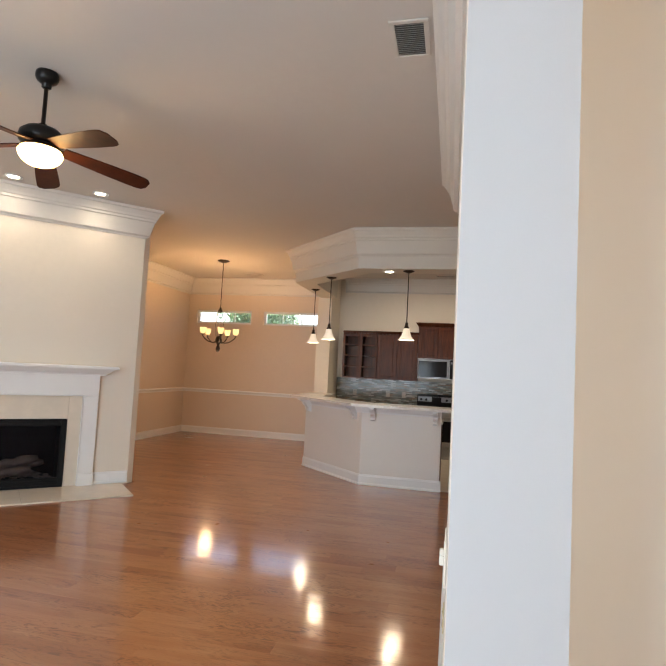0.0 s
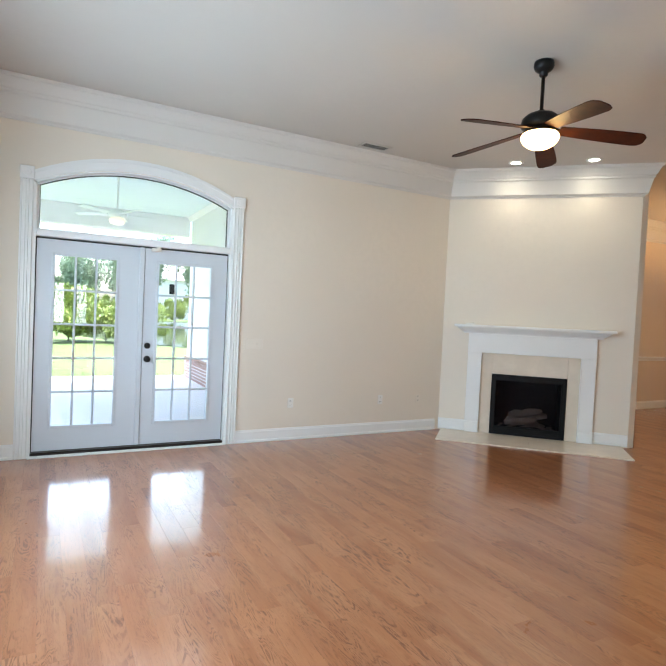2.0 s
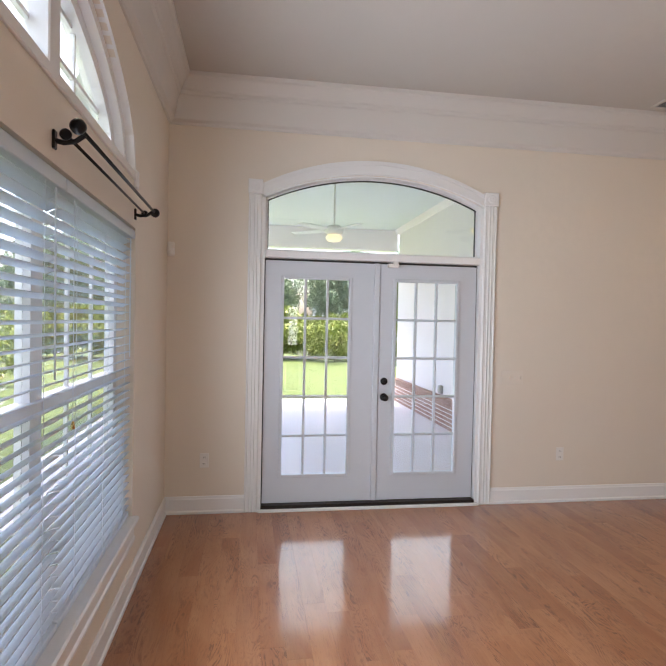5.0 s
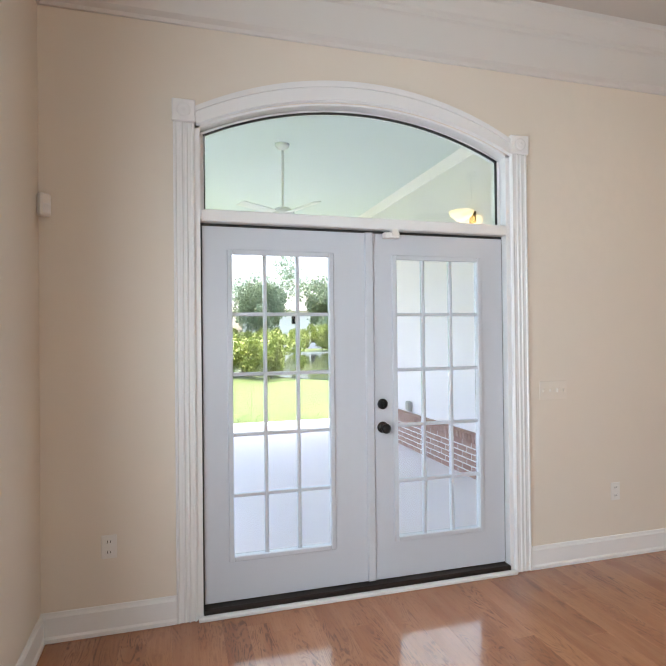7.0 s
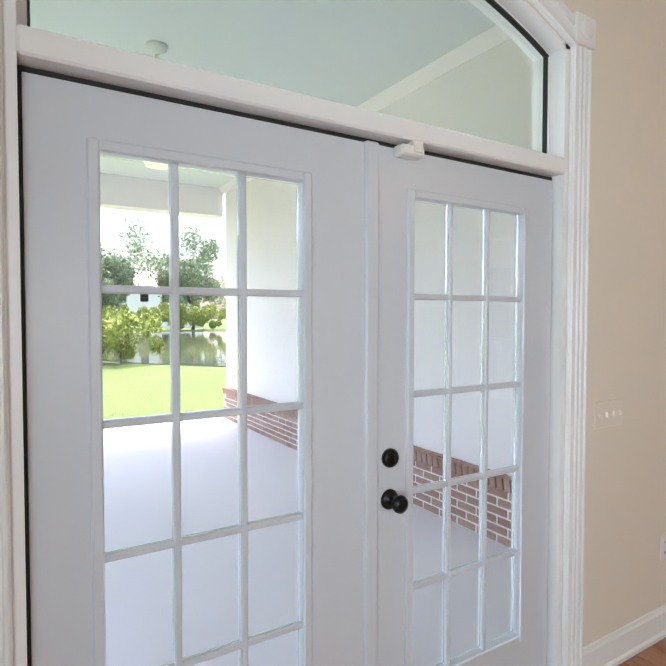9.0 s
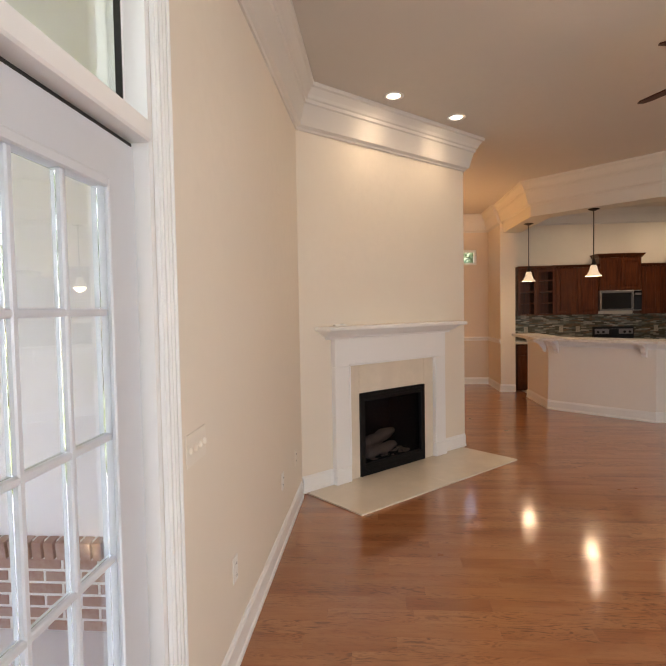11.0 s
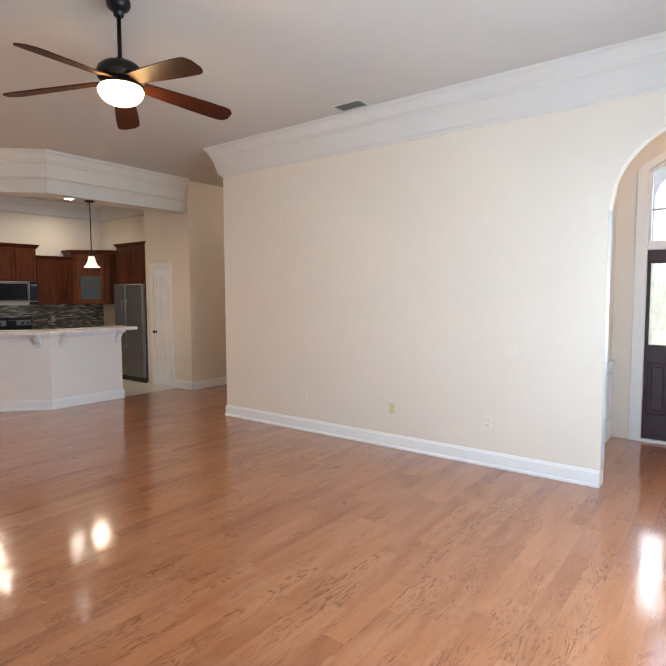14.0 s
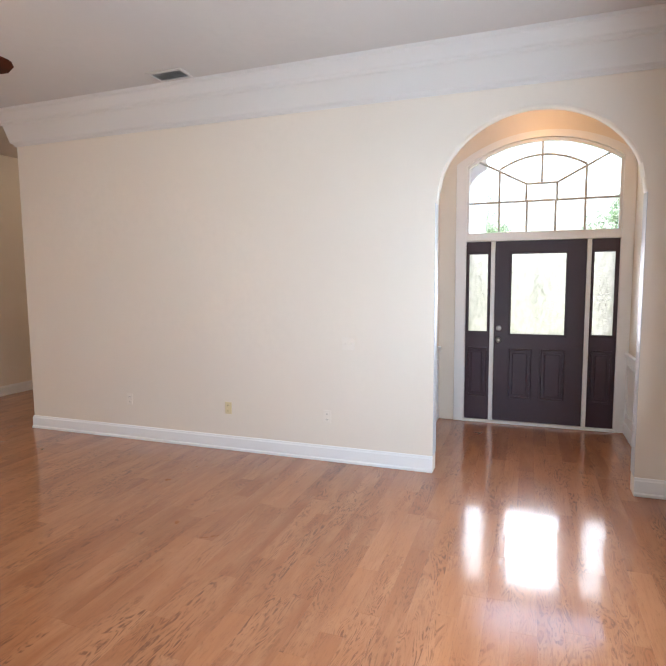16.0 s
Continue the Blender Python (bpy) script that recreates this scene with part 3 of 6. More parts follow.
            part("muntin", boxed(-0.077, -0.047, g0, g1, z - 0.010, z + 0.010, 0.004), M_DOOR_BACKLIT, lf)
        for c in range(cols):
            for r in range(rows):
                pw, ph = (g1 - g0) / cols, (gz1 - gz0) / rows
                p = part("pane", boxed(-0.065, -0.060, g0 + pw * c + 0.0101, g0 + pw * (c + 1) - 0.0101, gz0 + ph * r + 0.0101, gz0 + ph * (r + 1) - 0.0101), M_GLASS, lf)
                p.visible_shadow = False
        return lf

    leaf(0.775, 1.712, 0.925, 1.480)
    right = leaf(1.746, 2.602, 1.882, 2.430)
    bm = B()
    for a, b, c, d in ((0.7655, 0.7745, 0.052, 2.066), (2.6025, 2.6115, 0.052, 2.066), (0.7655, 2.6115, 2.0665, 2.0825), (1.7412, 1.7458, 0.052, 2.066)):
        box(bm, -0.080, -0.052, a, b, c, d)
    part("weatherstrip", bm, M_SLOT, door, "dark rubber weatherstrip")
    bm = arch_band(B(), 1.6885, 0.902, 0.203, 0.907, 0.2055, 2.555, 2.5605, -0.079, -0.060, "arc", PX)
    box(bm, -0.079, -0.060, 0.7885, 0.794, 2.161, 2.556)
    box(bm, -0.079, -0.060, 2.583, 2.5885, 2.161, 2.556)
    part("gasket", bm, M_SLOT, door, "thin dark glazing gasket")
    part("astragal", boxed(-0.088, -0.028, 1.692, 1.741, 0.052, 2.070, 0.005), M_DOOR_BACKLIT, door)
    for z, big in ((1.071, False), (0.935, True)):
        m = Matrix.Translation((-0.042, 1.793, z)) @ Matrix.Rotation(radians(90), 4, 'Y')
        if big:
            bm = lathe(B(), [(0.033, 0), (0.033, 0.006), (0.026, 0.012), (0.012, 0.016), (0.011, 0.035), (0.022, 0.042), (0.029, 0.055), (0.028, 0.066), (0.018, 0.074), (0, 0.076)], 24, m)
        else:
            bm = lathe(B(), [(0.031, 0), (0.031, 0.010), (0.026, 0.018), (0.020, 0.020), (0, 0.020)], 24, m)
            box(bm, -0.024, -0.010, 1.788, 1.798, z - 0.016, z + 0.016, 0.003)
        part("knob" if big else "deadbolt", bm, M_BLACK, right, "black round metal hardware", True)
    bm = box(B(), -0.04, 0.010, 1.80, 1.895, 2.036, 2.070, 0.006)
    box(bm, -0.02, 0.014, 1.845, 1.885, 2.046, 2.088, 0.004)
    part("alarm_contact", bm, M_PLATE, door)


patio_doors()


# ---------------------------------------------------------------- south window, blinds, rods
def south_window():
    win = tagged(new("window_1"), "wide white triple window with fixed panes behind blinds", "window", "", "structure")
    bays = ((1.2, 2.366), (2.366, 3.533), (3.533, 4.7))
    for x0, x1 in bays:
        bm = box(B(), x0, x0 + 0.055, -0.155, -0.10, 0.42, 2.08)
        box(bm, x1 - 0.055, x1, -0.155, -0.10, 0.42, 2.08)
        box(bm, x0 + 0.055, x1 - 0.055, -0.155, -0.10, 0.42, 0.48)
        box(bm, x0 + 0.055, x1 - 0.055, -0.155, -0.10, 2.02, 2.08)
        box(bm, x0 + 0.055, x1 - 0.055, -0.150, -0.095, 1.21, 1.265)
        part("window_frame", bm, M_TRIM, win)
        for z0, z1 in ((0.48, 1.21), (1.265, 2.02)):
            p = part("pane", boxed(x0 + 0.055, x1 - 0.055, -0.130, -0.125, z0, z1), M_GLASS, win)
            p.visible_shadow = False
            for k in (1, 2):
                x = x0 + 0.055 + (x1 - x0 - 0.11) * k / 3
                part("muntin", boxed(x - 0.009, x + 0.009, -0.138, -0.118, z0, z1), M_TRIM, win)
            zm = (z0 + z1) / 2
            part("muntin", boxed(x0 + 0.055, x1 - 0.055, -0.137, -0.119, zm - 0.009, zm + 0.009), M_TRIM, win)
    bm = box(B(), 1.185, 4.715, -0.10, 0.038, 0.392, 0.421, 0.008)
    part("window_sill", bm, M_TRIM, win)
    bm = sweep(B(), [(0, 0.275), (0.014, 0.275), (0.02, 0.30), (0.012, 0.31), (0.012, 0.37), (0.028, 0.391), (0, 0.391)], [(1.20, 0.0), (4.70, 0.0)])
    part("apron", bm, M_TRIM, win)

    arch = tagged(new("window_2"), "white arched window with radiating bars above the blinds", "window", "", "structure")
    PY = lambda s, d, z: (s, d, z)
    bm = arch_band(B(), 2.95, 1.655, 0.655, 1.70, 0.70, 2.385, 2.34, -0.158, 0.014, "ellipse", PY, 56)
    part("window_frame", bm, M_TRIM, arch)
    bm = arch_band(B(), 2.95, 1.60, 0.60, 1.655, 0.655, 2.385, 2.385, -0.158, -0.030, "ellipse", PY, 56)
    part("window_frame", bm, M_TRIM, arch)
    bm = arch_band(B(), 2.95, 1.53, 0.54, 1.60, 0.60, 2.385, 2.385, -0.158, -0.075, "ellipse", PY, 56)
    part("window_frame", bm, M_TRIM, arch)
    part("window_sill", boxed(1.25, 4.65, -0.158, 0.012, 2.341, 2.385, 0.004), M_TRIM, arch)
    part("end_block", boxed(1.20, 1.262, -0.03, 0.018, 2.30, 2.40, 0.004), M_TRIM, arch)
    part("end_block", boxed(4.638, 4.70, -0.03, 0.018, 2.30, 2.40, 0.004), M_TRIM, arch)
    for x in (2.366, 3.533):
        zt = 2.385 + arch_height(x, 2.95, 1.60, 0.60, "ellipse")
        part("mullion", boxed(x - 0.055, x + 0.055, -0.156, -0.045, 2.385, zt, 0.006), M_TRIM, arch)
    p = part("pane", arch_pane(B(), 1.42, 4.48, 2.385, 2.386, 0.54, -0.128, -0.122, "ellipse", PY), M_GLASS, arch)
    p.visible_shadow = False
    for x in (1.93, 2.755, 3.145, 3.97):
        zt = 2.385 + arch_height(x, 2.95, 1.53, 0.54, "ellipse")
        part("muntin", boxed(x - 0.009, x + 0.009, -0.140, -0.112, 2.385, zt), M_TRIM, arch)
    for z in (2.60, 2.80):
        hw = 1.53 * math.sqrt(1 - ((z - 2.385) / 0.54) ** 2)
        part("muntin", boxed(2.95 - hw, 2.95 + hw, -0.139, -0.113, z - 0.009, z + 0.009), M_TRIM, arch)


south_window()


def blind(x0, x1, tilt):
    b = thing("window_blind", "white faux-wood blind lowered with its slats level and open" if abs(tilt) < 10 else "white faux-wood blind lowered with its slats slightly tilted", "blind", ((x0 + x1) / 2, -0.042, 2.07), 0, "blinds of the triple window")
    hw = (x1 - x0) / 2 - 0.007
    part("headrail", boxed(-hw, hw, -0.028, 0.028, -0.048, -0.002, 0.003), M_BLIND, b)
    part("valance", boxed(-hw, hw, 0.030, 0.040, -0.052, -0.004, 0.003), M_BLIND, b)
    sl = B()
    arc = [(-0.025 + 0.00625 * i, 0.004 * (1 - ((i - 4) / 4) ** 2)) for i in range(9)]
    loop = arc + [(q, h - 0.0032) for q, h in arc[::-1]]
    e0, e1 = [sl.verts.new((-hw, q, h)) for q, h in loop], [sl.verts.new((hw, q, h)) for q, h in loop]
    for i in range(len(loop)):
        j = (i + 1) % len(loop)
        sl.faces.new((e0[i], e0[j], e1[j], e1[i]))
    sl.faces.new(e0)
    sl.faces.new(e1[::-1])
    me = finish("slat", sl, M_BLIND)
    z, k = -0.075, 0
    while z > -1.60:
        o = new("slat", me)
        o.parent = b
        o.matrix_basis = pose(0, 0, z, tilt + 2.5 * math.sin(k * 1.7), 0.12 * math.sin(k * 2.3), 0)
        z -= 0.0445
        k += 1
    part("bottom_rail", boxed(-hw, hw, -0.024, 0.024, -1.642, -1.615, 0.004), M_BLIND, b)
    for x in (-hw * 0.72, 0.0, hw * 0.72):
        part("ladder_cord", tube(B(), [(x, 0.027, -0.05), (x, 0.027, -1.62)], 0.0012, 5), M_BLIND, b)
    part("lift_cord", tube(B(), [(hw - 0.10, 0.034, -0.06), (hw - 0.098, 0.036, -0.90)], 0.0016, 5), M_BLIND, b)
    part("tassel", lathe(B(), [(0.002, 0.03), (0.005, 0.026), (0.008, 0.0), (0, -0.002)], 10, Matrix.Translation((hw - 0.098, 0.036, -0.93))), M_BRASS, b, "small wooden cord tassel", True)
    part("tilt_wand", tube(B(), [(-hw + 0.09, 0.036, -0.06), (-hw + 0.092, 0.038, -0.72)], 0.004, 6), M_BLIND, b)


for xa, xb in ((1.2, 2.366), (2.366, 3.533), (3.533, 4.7)):
    blind(xa, xb, 6 if xa > 3 else 15)


def curtain_rod(x0, x1):
    r = thing("curtain_rod", "double black iron curtain rod with ball finials, empty", "curtain rod", ((x0 + x1) / 2, 0, 2.175), 0, "curtain rods over the window")
    L = (x1 - x0) / 2
    part("rod", tube(B(), [(-L, 0.10, 0.005), (L, 0.10, 0.005)], 0.0075, 10), M_BLACK, r, "", True)
    part("rod", tube(B(), [(-L + 0.025, 0.05, -0.010), (L - 0.025, 0.05, -0.010)], 0.006, 10), M_BLACK, r, "", True)
    for s in (-1, 1):
        ball = [(0.0, 0.0), (0.010, 0.004), (0.012, 0.014), (0.020, 0.019), (0.026, 0.031), (0.025, 0.044), (0.015, 0.056), (0.0, 0.060)]
        part("finial", lathe(B(), ball, 16, Matrix.Translation((s * L, 0.10, 0.005)) @ Matrix.Rotation(radians(90 * s), 4, 'Y')), M_BLACK, r, "", True)
        part("finial", lathe(B(), [(a * 0.75, z * 0.6) for a, z in ball], 16, Matrix.Translation((s * (L - 0.025), 0.05, -0.010)) @ Matrix.Rotation(radians(90 * s), 4, 'Y')), M_BLACK, r, "", True)
        bm = box(B(), s * (L - 0.035) - 0.014, s * (L - 0.035) + 0.014, 0.001, 0.010, -0.052, 0.012, 0.003)
        tube(bm, [(s * (L - 0.035), 0.006, -0.022), (s * (L - 0.035), 0.035, -0.028), (s * (L - 0.035), 0.07, -0.022), (s * (L - 0.035), 0.10, 0.0)], 0.009, 8)
        part("bracket", bm, M_BLACK, r, "", False)


curtain_rod(1.20, 2.55)
curtain_rod(3.475, 4.66)


# ---------------------------------------------------------------- fireplace
def fireplace():
    f = thing("fireplace", "white wooden mantel with cream marble round a black gas firebox", "fireplace", (0, 5.62, 0), 45)
    c = 1.126
    for s in (-1, 1):
        a, b = sorted((c + s * 0.61, c + s * 0.78))
        bm = box(B(), a, b, -0.055, -0.001, 0.016, 1.075, 0.004)
        part("leg", bm, M_TRIM, f)
        part("plinth_block", boxed(a - 0.006, b + 0.006, -0.068, -0.0015, 0.0155, 0.16, 0.005), M_TRIM, f)
    part("frieze", boxed(c - 0.78, c + 0.78, -0.056, -0.001, 1.076, 1.325, 0.003), M_TRIM, f)
    for a, b, d in ((0.60, 0.615, 0.066), ):
        bm = box(B(), c - b, c - a, -d, -0.05, 0.16, 1.075, 0.003)
        box(bm, c + a, c + b, -d, -0.05, 0.16, 1.075, 0.003)
        box(bm, c - b, c + b, -d, -0.05, 1.0755, 1.095, 0.003)
        part("inner_bead", bm, M_TRIM, f)
    prof = [(0.0, 1.326), (0.062, 1.326), (0.068, 1.345), (0.10, 1.362), (0.135, 1.392), (0.15, 1.402), (0.15, 1.4045), (0.0, 1.4045)]
    bm = sweep(B(), prof, [(c - 0.78, -0.001), (c - 0.78, -0.002), (c + 0.78, -0.002), (c + 0.78, -0.001)][::-1])
    part("mantel_moulding", bm, M_TRIM, f)
    part("shelf", boxed(c - 0.965, c + 0.965, -0.215, -0.001, 1.405, 1.440, 0.008), M_TRIM, f)
    for a, b, z0, z1 in ((c - 0.609, c - 0.462, 0.0155, 1.074), (c + 0.462, c + 0.609, 0.0155, 1.074), (c - 0.461, c + 0.461, 0.805, 1.074)):
        part("marble_slab", boxed(a, b, -0.022, -0.001, z0, z1, 0.002), M_MARBLE, f, "cream marble slab")
    box_ = B()
    x0, x1 = c - 0.46, c + 0.46
    for a, b, z0, z1 in ((x0, x0 + 0.06, 0.016, 0.803), (x1 - 0.06, x1, 0.016, 0.803), (x0 + 0.06, x1 - 0.06, 0.725, 0.803), (x0 + 0.06, x1 - 0.06, 0.016, 0.125)):
        box(box_, a, b, -0.036, 0.02, z0, z1, 0.004)
    for k in range(3):
        box(box_, x0 + 0.05, x1 - 0.05, -0.042, -0.034, 0.035 + 0.028 * k, 0.048 + 0.028 * k, 0.002)
    for k in range(2):
        box(box_, x0 + 0.05, x1 - 0.05, -0.042, -0.034, 0.742 + 0.026 * k, 0.754 + 0.026 * k, 0.002)
    part("firebox_frame", box_, M_FIREBOX, f, "black louvred metal frame")
    bm = B()
    for a, b, d0, d1, z0, z1 in ((x0 + 0.05, x0 + 0.06, 0.02, 0.42, 0.06, 0.78), (x1 - 0.06, x1 - 0.05, 0.02, 0.42, 0.06, 0.78), (x0 + 0.05, x1 - 0.05, 0.42, 0.43, 0.06, 0.78), (x0 + 0.05, x1 - 0.05, 0.02, 0.42, 0.05, 0.06), (x0 + 0.05, x1 - 0.05, 0.02, 0.42, 0.78, 0.79)):
        box(bm, a, b, d0, d1, z0, z1)
    part("firebox_lining", bm, M_FIREBOX, f)
    rnd = random.Random(5)
    for k in range(5):
        z = 0.16 + 0.05 * (k % 3)
        xa, xb = c - 0.27 + 0.03 * k, c + 0.27 - 0.035 * (4 - k)
        y = 0.085 + 0.05 * k
        pts = [(xa + (xb - xa) * i / 5, y + rnd.uniform(-0.012, 0.012) + 0.02 * (k % 2) * i, z + rnd.uniform(-0.012, 0.012) + 0.012 * i * (-1) ** k) for i in range(6)]
        part("log", tube(B(), pts, [0.036, 0.052, 0.047, 0.055, 0.045, 0.033], 9), M_LOG, f, "pale ceramic log", True)
    bm = B()
    for k in range(60):
        q = rnd.uniform(0.012, 0.026)
        bmesh.ops.create_icosphere(bm, subdivisions=1, radius=q, matrix=Matrix.Translation((c + rnd.uniform(-0.33, 0.33), rnd.uniform(0.04, 0.30), 0.118 + rnd.uniform(0, 0.012))) @ Matrix.Diagonal((1.2, 1, 0.6, 1)))
    part("ember_bed", bm, M_LOG, f, "grey ceramic ember pieces")["kind"] = "stuff"
    part("grate", boxed(c - 0.30, c + 0.30, 0.10, 0.36, 0.061, 0.115, 0.006), M_FIREBOX, f)
    part("firebox_glass", boxed(x0 + 0.061, x1 - 0.061, 0.0, 0.004, 0.126, 0.724), M_SMOKE, f)
    hh = thing("hearth", "flush cream marble hearth slabs in front of the fireplace", "hearth", (0, 5.62, 0), 45)
    for a, b in ((0.04, 1.144), (1.146, 2.25)):
        part("slab", boxed(a, b, -0.70, -0.002, 0.0, 0.015, 0.002), M_MARBLE, hh)
    t = thing("thermostat_remote", "small white remote control lying on the mantel shelf", "remote control", (0.33, 5.80, 1.441), 40)
    part("body", boxed(-0.06, 0.06, -0.018, 0.018, 0.0, 0.018, 0.004), M_PLATE, t)
    part("button", boxed(0.015, 0.04, -0.008, 0.008, 0.018, 0.021, 0.001), M_SLOT, t)
    for k, (a, b) in enumerate(((0.0, 0.34), (1.912, 2.315))):
        bm = B()
        for q0, q1 in zip(BASE, BASE[1:] + BASE[:1]):
            bm.faces.new([bm.verts.new(v) for v in ((a, -q0[0] - 0.001, q0[1] + 0.016), (b, -q0[0] - 0.001, q0[1] + 0.016), (b, -q1[0] - 0.001, q1[1] + 0.016), (a, -q1[0] - 0.001, q1[1] + 0.016))])
        for s in (a, b):
            bm.faces.new([bm.verts.new((s, -q[0] - 0.001, q[1] + 0.016)) for q in BASE])
        bmesh.ops.remove_doubles(bm, verts=bm.verts, dist=1e-5)
        ob = structure("baseboard", bm, M_TRIM, "white painted baseboard beside the mantel", "moulding")
        ob.matrix_basis = pose(0, 5.62, 0, 0, 0, 45)


M_LOG = paint("ceramic_log", (0.50, 0.39, 0.31), 0.85, 0.3, 40, 0.5, big=12)
fireplace()


# ---------------------------------------------------------------- ceiling fan
def ceiling_fan(at, phase):
    f = thing("ceiling_fan", "dark bronze five-blade ceiling fan with a lit glass bowl", "ceiling fan", at)
    part("canopy", lathe(B(), [(0.0, 0.0), (0.070, 0.0), (0.074, -0.014), (0.074, -0.038), (0.064, -0.060), (0.040, -0.078), (0.031, -0.084), (0.031, -0.104), (0.022, -0.112), (0.0, -0.112)], 28), M_BLACK, f, "", True)
    part("downrod", lathe(B(), [(0.0, -0.085), (0.0135, -0.085), (0.0135, -0.36), (0.026, -0.362), (0.026, -0.385), (0.0, -0.385)], 16), M_BRONZE, f, "", True)
    part("motor_housing", lathe(B(), [(0.0, -0.375), (0.05, -0.378), (0.105, -0.40), (0.138, -0.43), (0.145, -0.465), (0.140, -0.49), (0.105, -0.505), (0.0, -0.508)], 32), M_BLACK, f, "", True)
    part("light_collar", lathe(B(), [(0.0, -0.506), (0.10, -0.506), (0.122, -0.525), (0.132, -0.535), (0.13, -0.54), (0.0, -0.54)], 32), M_BRONZE, f, "", True)
    part("glass_bowl", lathe(B(), [(0.0, -0.541), (0.128, -0.541)] + [(0.139 * math.cos(radians(q)), -0.560 - 0.095 * math.sin(radians(q))) for q in range(0, 90, 9)] + [(0.0, -0.655)], 48), M_BULB, f, "lit frosted glass bowl", True)
    for k in range(5):
        a = radians(phase + 72 * k)
        m = Matrix.Rotation(a, 4, 'Z') @ Matrix.Translation((0, 0, -0.500)) @ Matrix.Rotation(radians(6.5), 4, 'Y') @ Matrix.Rotation(radians(-13), 4, 'X')
        bm = B()
        out = []
        for i in range(25):
            t = i / 24
            x = 0.140 + 0.610 * t
            w = 0.054 + 0.027 * math.sin(min(1.0, t / 0.85) * math.pi / 2)
            e = max(0.0, (t - 0.88) / 0.12)
            w *= 0.45 + 0.55 * math.sqrt(max(0.0, 1 - e * e))
            out.append((x, w))
        loop = [(x, w) for x, w in out] + [(x, -w) for x, w in out[::-1]]
        top = [bm.verts.new((x, y, 0.003)) for x, y in loop]
        bot = [bm.verts.new((x, y, -0.004)) for x, y in loop]
        bm.faces.new(top)
        bm.faces.new(bot[::-1])
        for i in range(len(loop)):
            j = (i + 1) % len(loop)
            bm.faces.new((top[i], top[j], bot[j], bot[i]))
        bmesh.ops.transform(bm, matrix=m, verts=bm.verts)
        bl = part("blade", bm, M_FANWOOD, f, "dark cherry-stained wooden blade")
        bm = B()
        box(bm, 0.09, 0.165, -0.012, 0.012, 0.0035, 0.011, 0.002)
        box(bm, 0.155, 0.27, -0.030, 0.030, 0.0035, 0.009, 0.002)
        bmesh.ops.transform(bm, matrix=m, verts=bm.verts)
        part("blade_iron", bm, M_BLACK, bl)
    point_lamp("fan_lamp", (at[0], at[1], at[2] - 0.72), L_FAN, (1.0, 0.66, 0.32), 0.10)


ceiling_fan((2.795, 4.13, H), 54)


# ---------------------------------------------------------------- small fittings
def ceiling_vent(at, w, d, rz=0):
    v = thing("ceiling_vent", "white louvred air vent flush in the ceiling", "air vent", at, rz, "ceiling vents")
    bm = B()
    for a, b, c, e in ((-w, w, -d, -d + 0.03), (-w, w, d - 0.03, d), (-w, -w + 0.03, -d + 0.03, d - 0.03), (w - 0.03, w, -d + 0.03, d - 0.03)):
        box(bm, a, b, c, e, -0.012, -0.0005, 0.003)
    part("frame", bm, M_CEIL_DIM, v)
    part("backing", boxed(-w + 0.03, w - 0.03, -d + 0.03, d - 0.03, -0.003, -0.001), M_VENTB, v)
    n = int((2 * d - 0.06) / 0.018)
    for k in range(n):
        y = -d + 0.04 + k * 0.018
        part("slat", boxed(-w + 0.03, w - 0.03, -0.007, 0.007, -0.0006, 0.0006, 0, pose(0, y, -0.008, 40)), M_GREYSL, v)


M_VENTB = plain("vent_backing", (0.10, 0.09, 0.08), 0.7)
M_GREYSL = paint("vent_slat", (0.42, 0.40, 0.37), 0.5, 0.05)
ceiling_vent((0.33, 4.19, H), 0.09, 0.19)
ceiling_vent((5.26, 4.08, H), 0.11, 0.18)
ceiling_vent((1.42, 11.70, H), 0.19, 0.08)
ceiling_vent((5.36, 11.60, H), 0.19, 0.08)


def wall_plate(name, label, cat, at, rz, w, h, kind, mat=None, group=""):
    p = thing(name, label, cat, at, rz, group)
    part("plate", boxed(-w / 2, w / 2, -0.006, -0.0005, -h / 2, h / 2, 0.002), mat or M_PLATE, p)
    if kind == "outlet":
        for z in (-0.026, 0.026):
            part("socket", boxed(-0.016, 0.016, -0.0085, -0.006, z - 0.014, z + 0.014, 0.001), mat or M_PLATE, p)
            for x in (-0.007, 0.007):
                part("slot", boxed(x - 0.0015, x + 0.0015, -0.0092, -0.0084, z - 0.006, z + 0.006), M_SLOT, p)
    else:
        n = max(1, round(w / 0.05))
        for k in range(n):
            x = -w / 2 + w * (k + 0.5) / n
            part("toggle", boxed(x - 0.005, x + 0.005, -0.018, -0.006, -0.012, 0.010, 0.002), mat or M_PLATE, p)


OUT = "white electrical outlet low on the cream wall"
for y in (4.655, 3.41, 0.309, 5.25):
    wall_plate("wall_outlet", OUT, "outlet", (0, y, 0.43), 90, 0.072, 0.116, "outlet", None if y < 5 else M_SWITCH, "wall outlets")
wall_plate("wall_outlet", "ivory electrical outlet low on the long wall", "outlet", (WX, 3.77, 0.415), -90, 0.072, 0.116, "outlet", M_IVORY, "wall outlets")
wall_plate("wall_outlet", OUT, "outlet", (WX, 2.745, 0.412), -90, 0.072, 0.116, "outlet", M_SWITCH, "wall outlets")
wall_plate("wall_outlet", OUT, "outlet", (WX, 4.95, 0.42), -90, 0.072, 0.116, "outlet", M_SWITCH, "wall outlets")
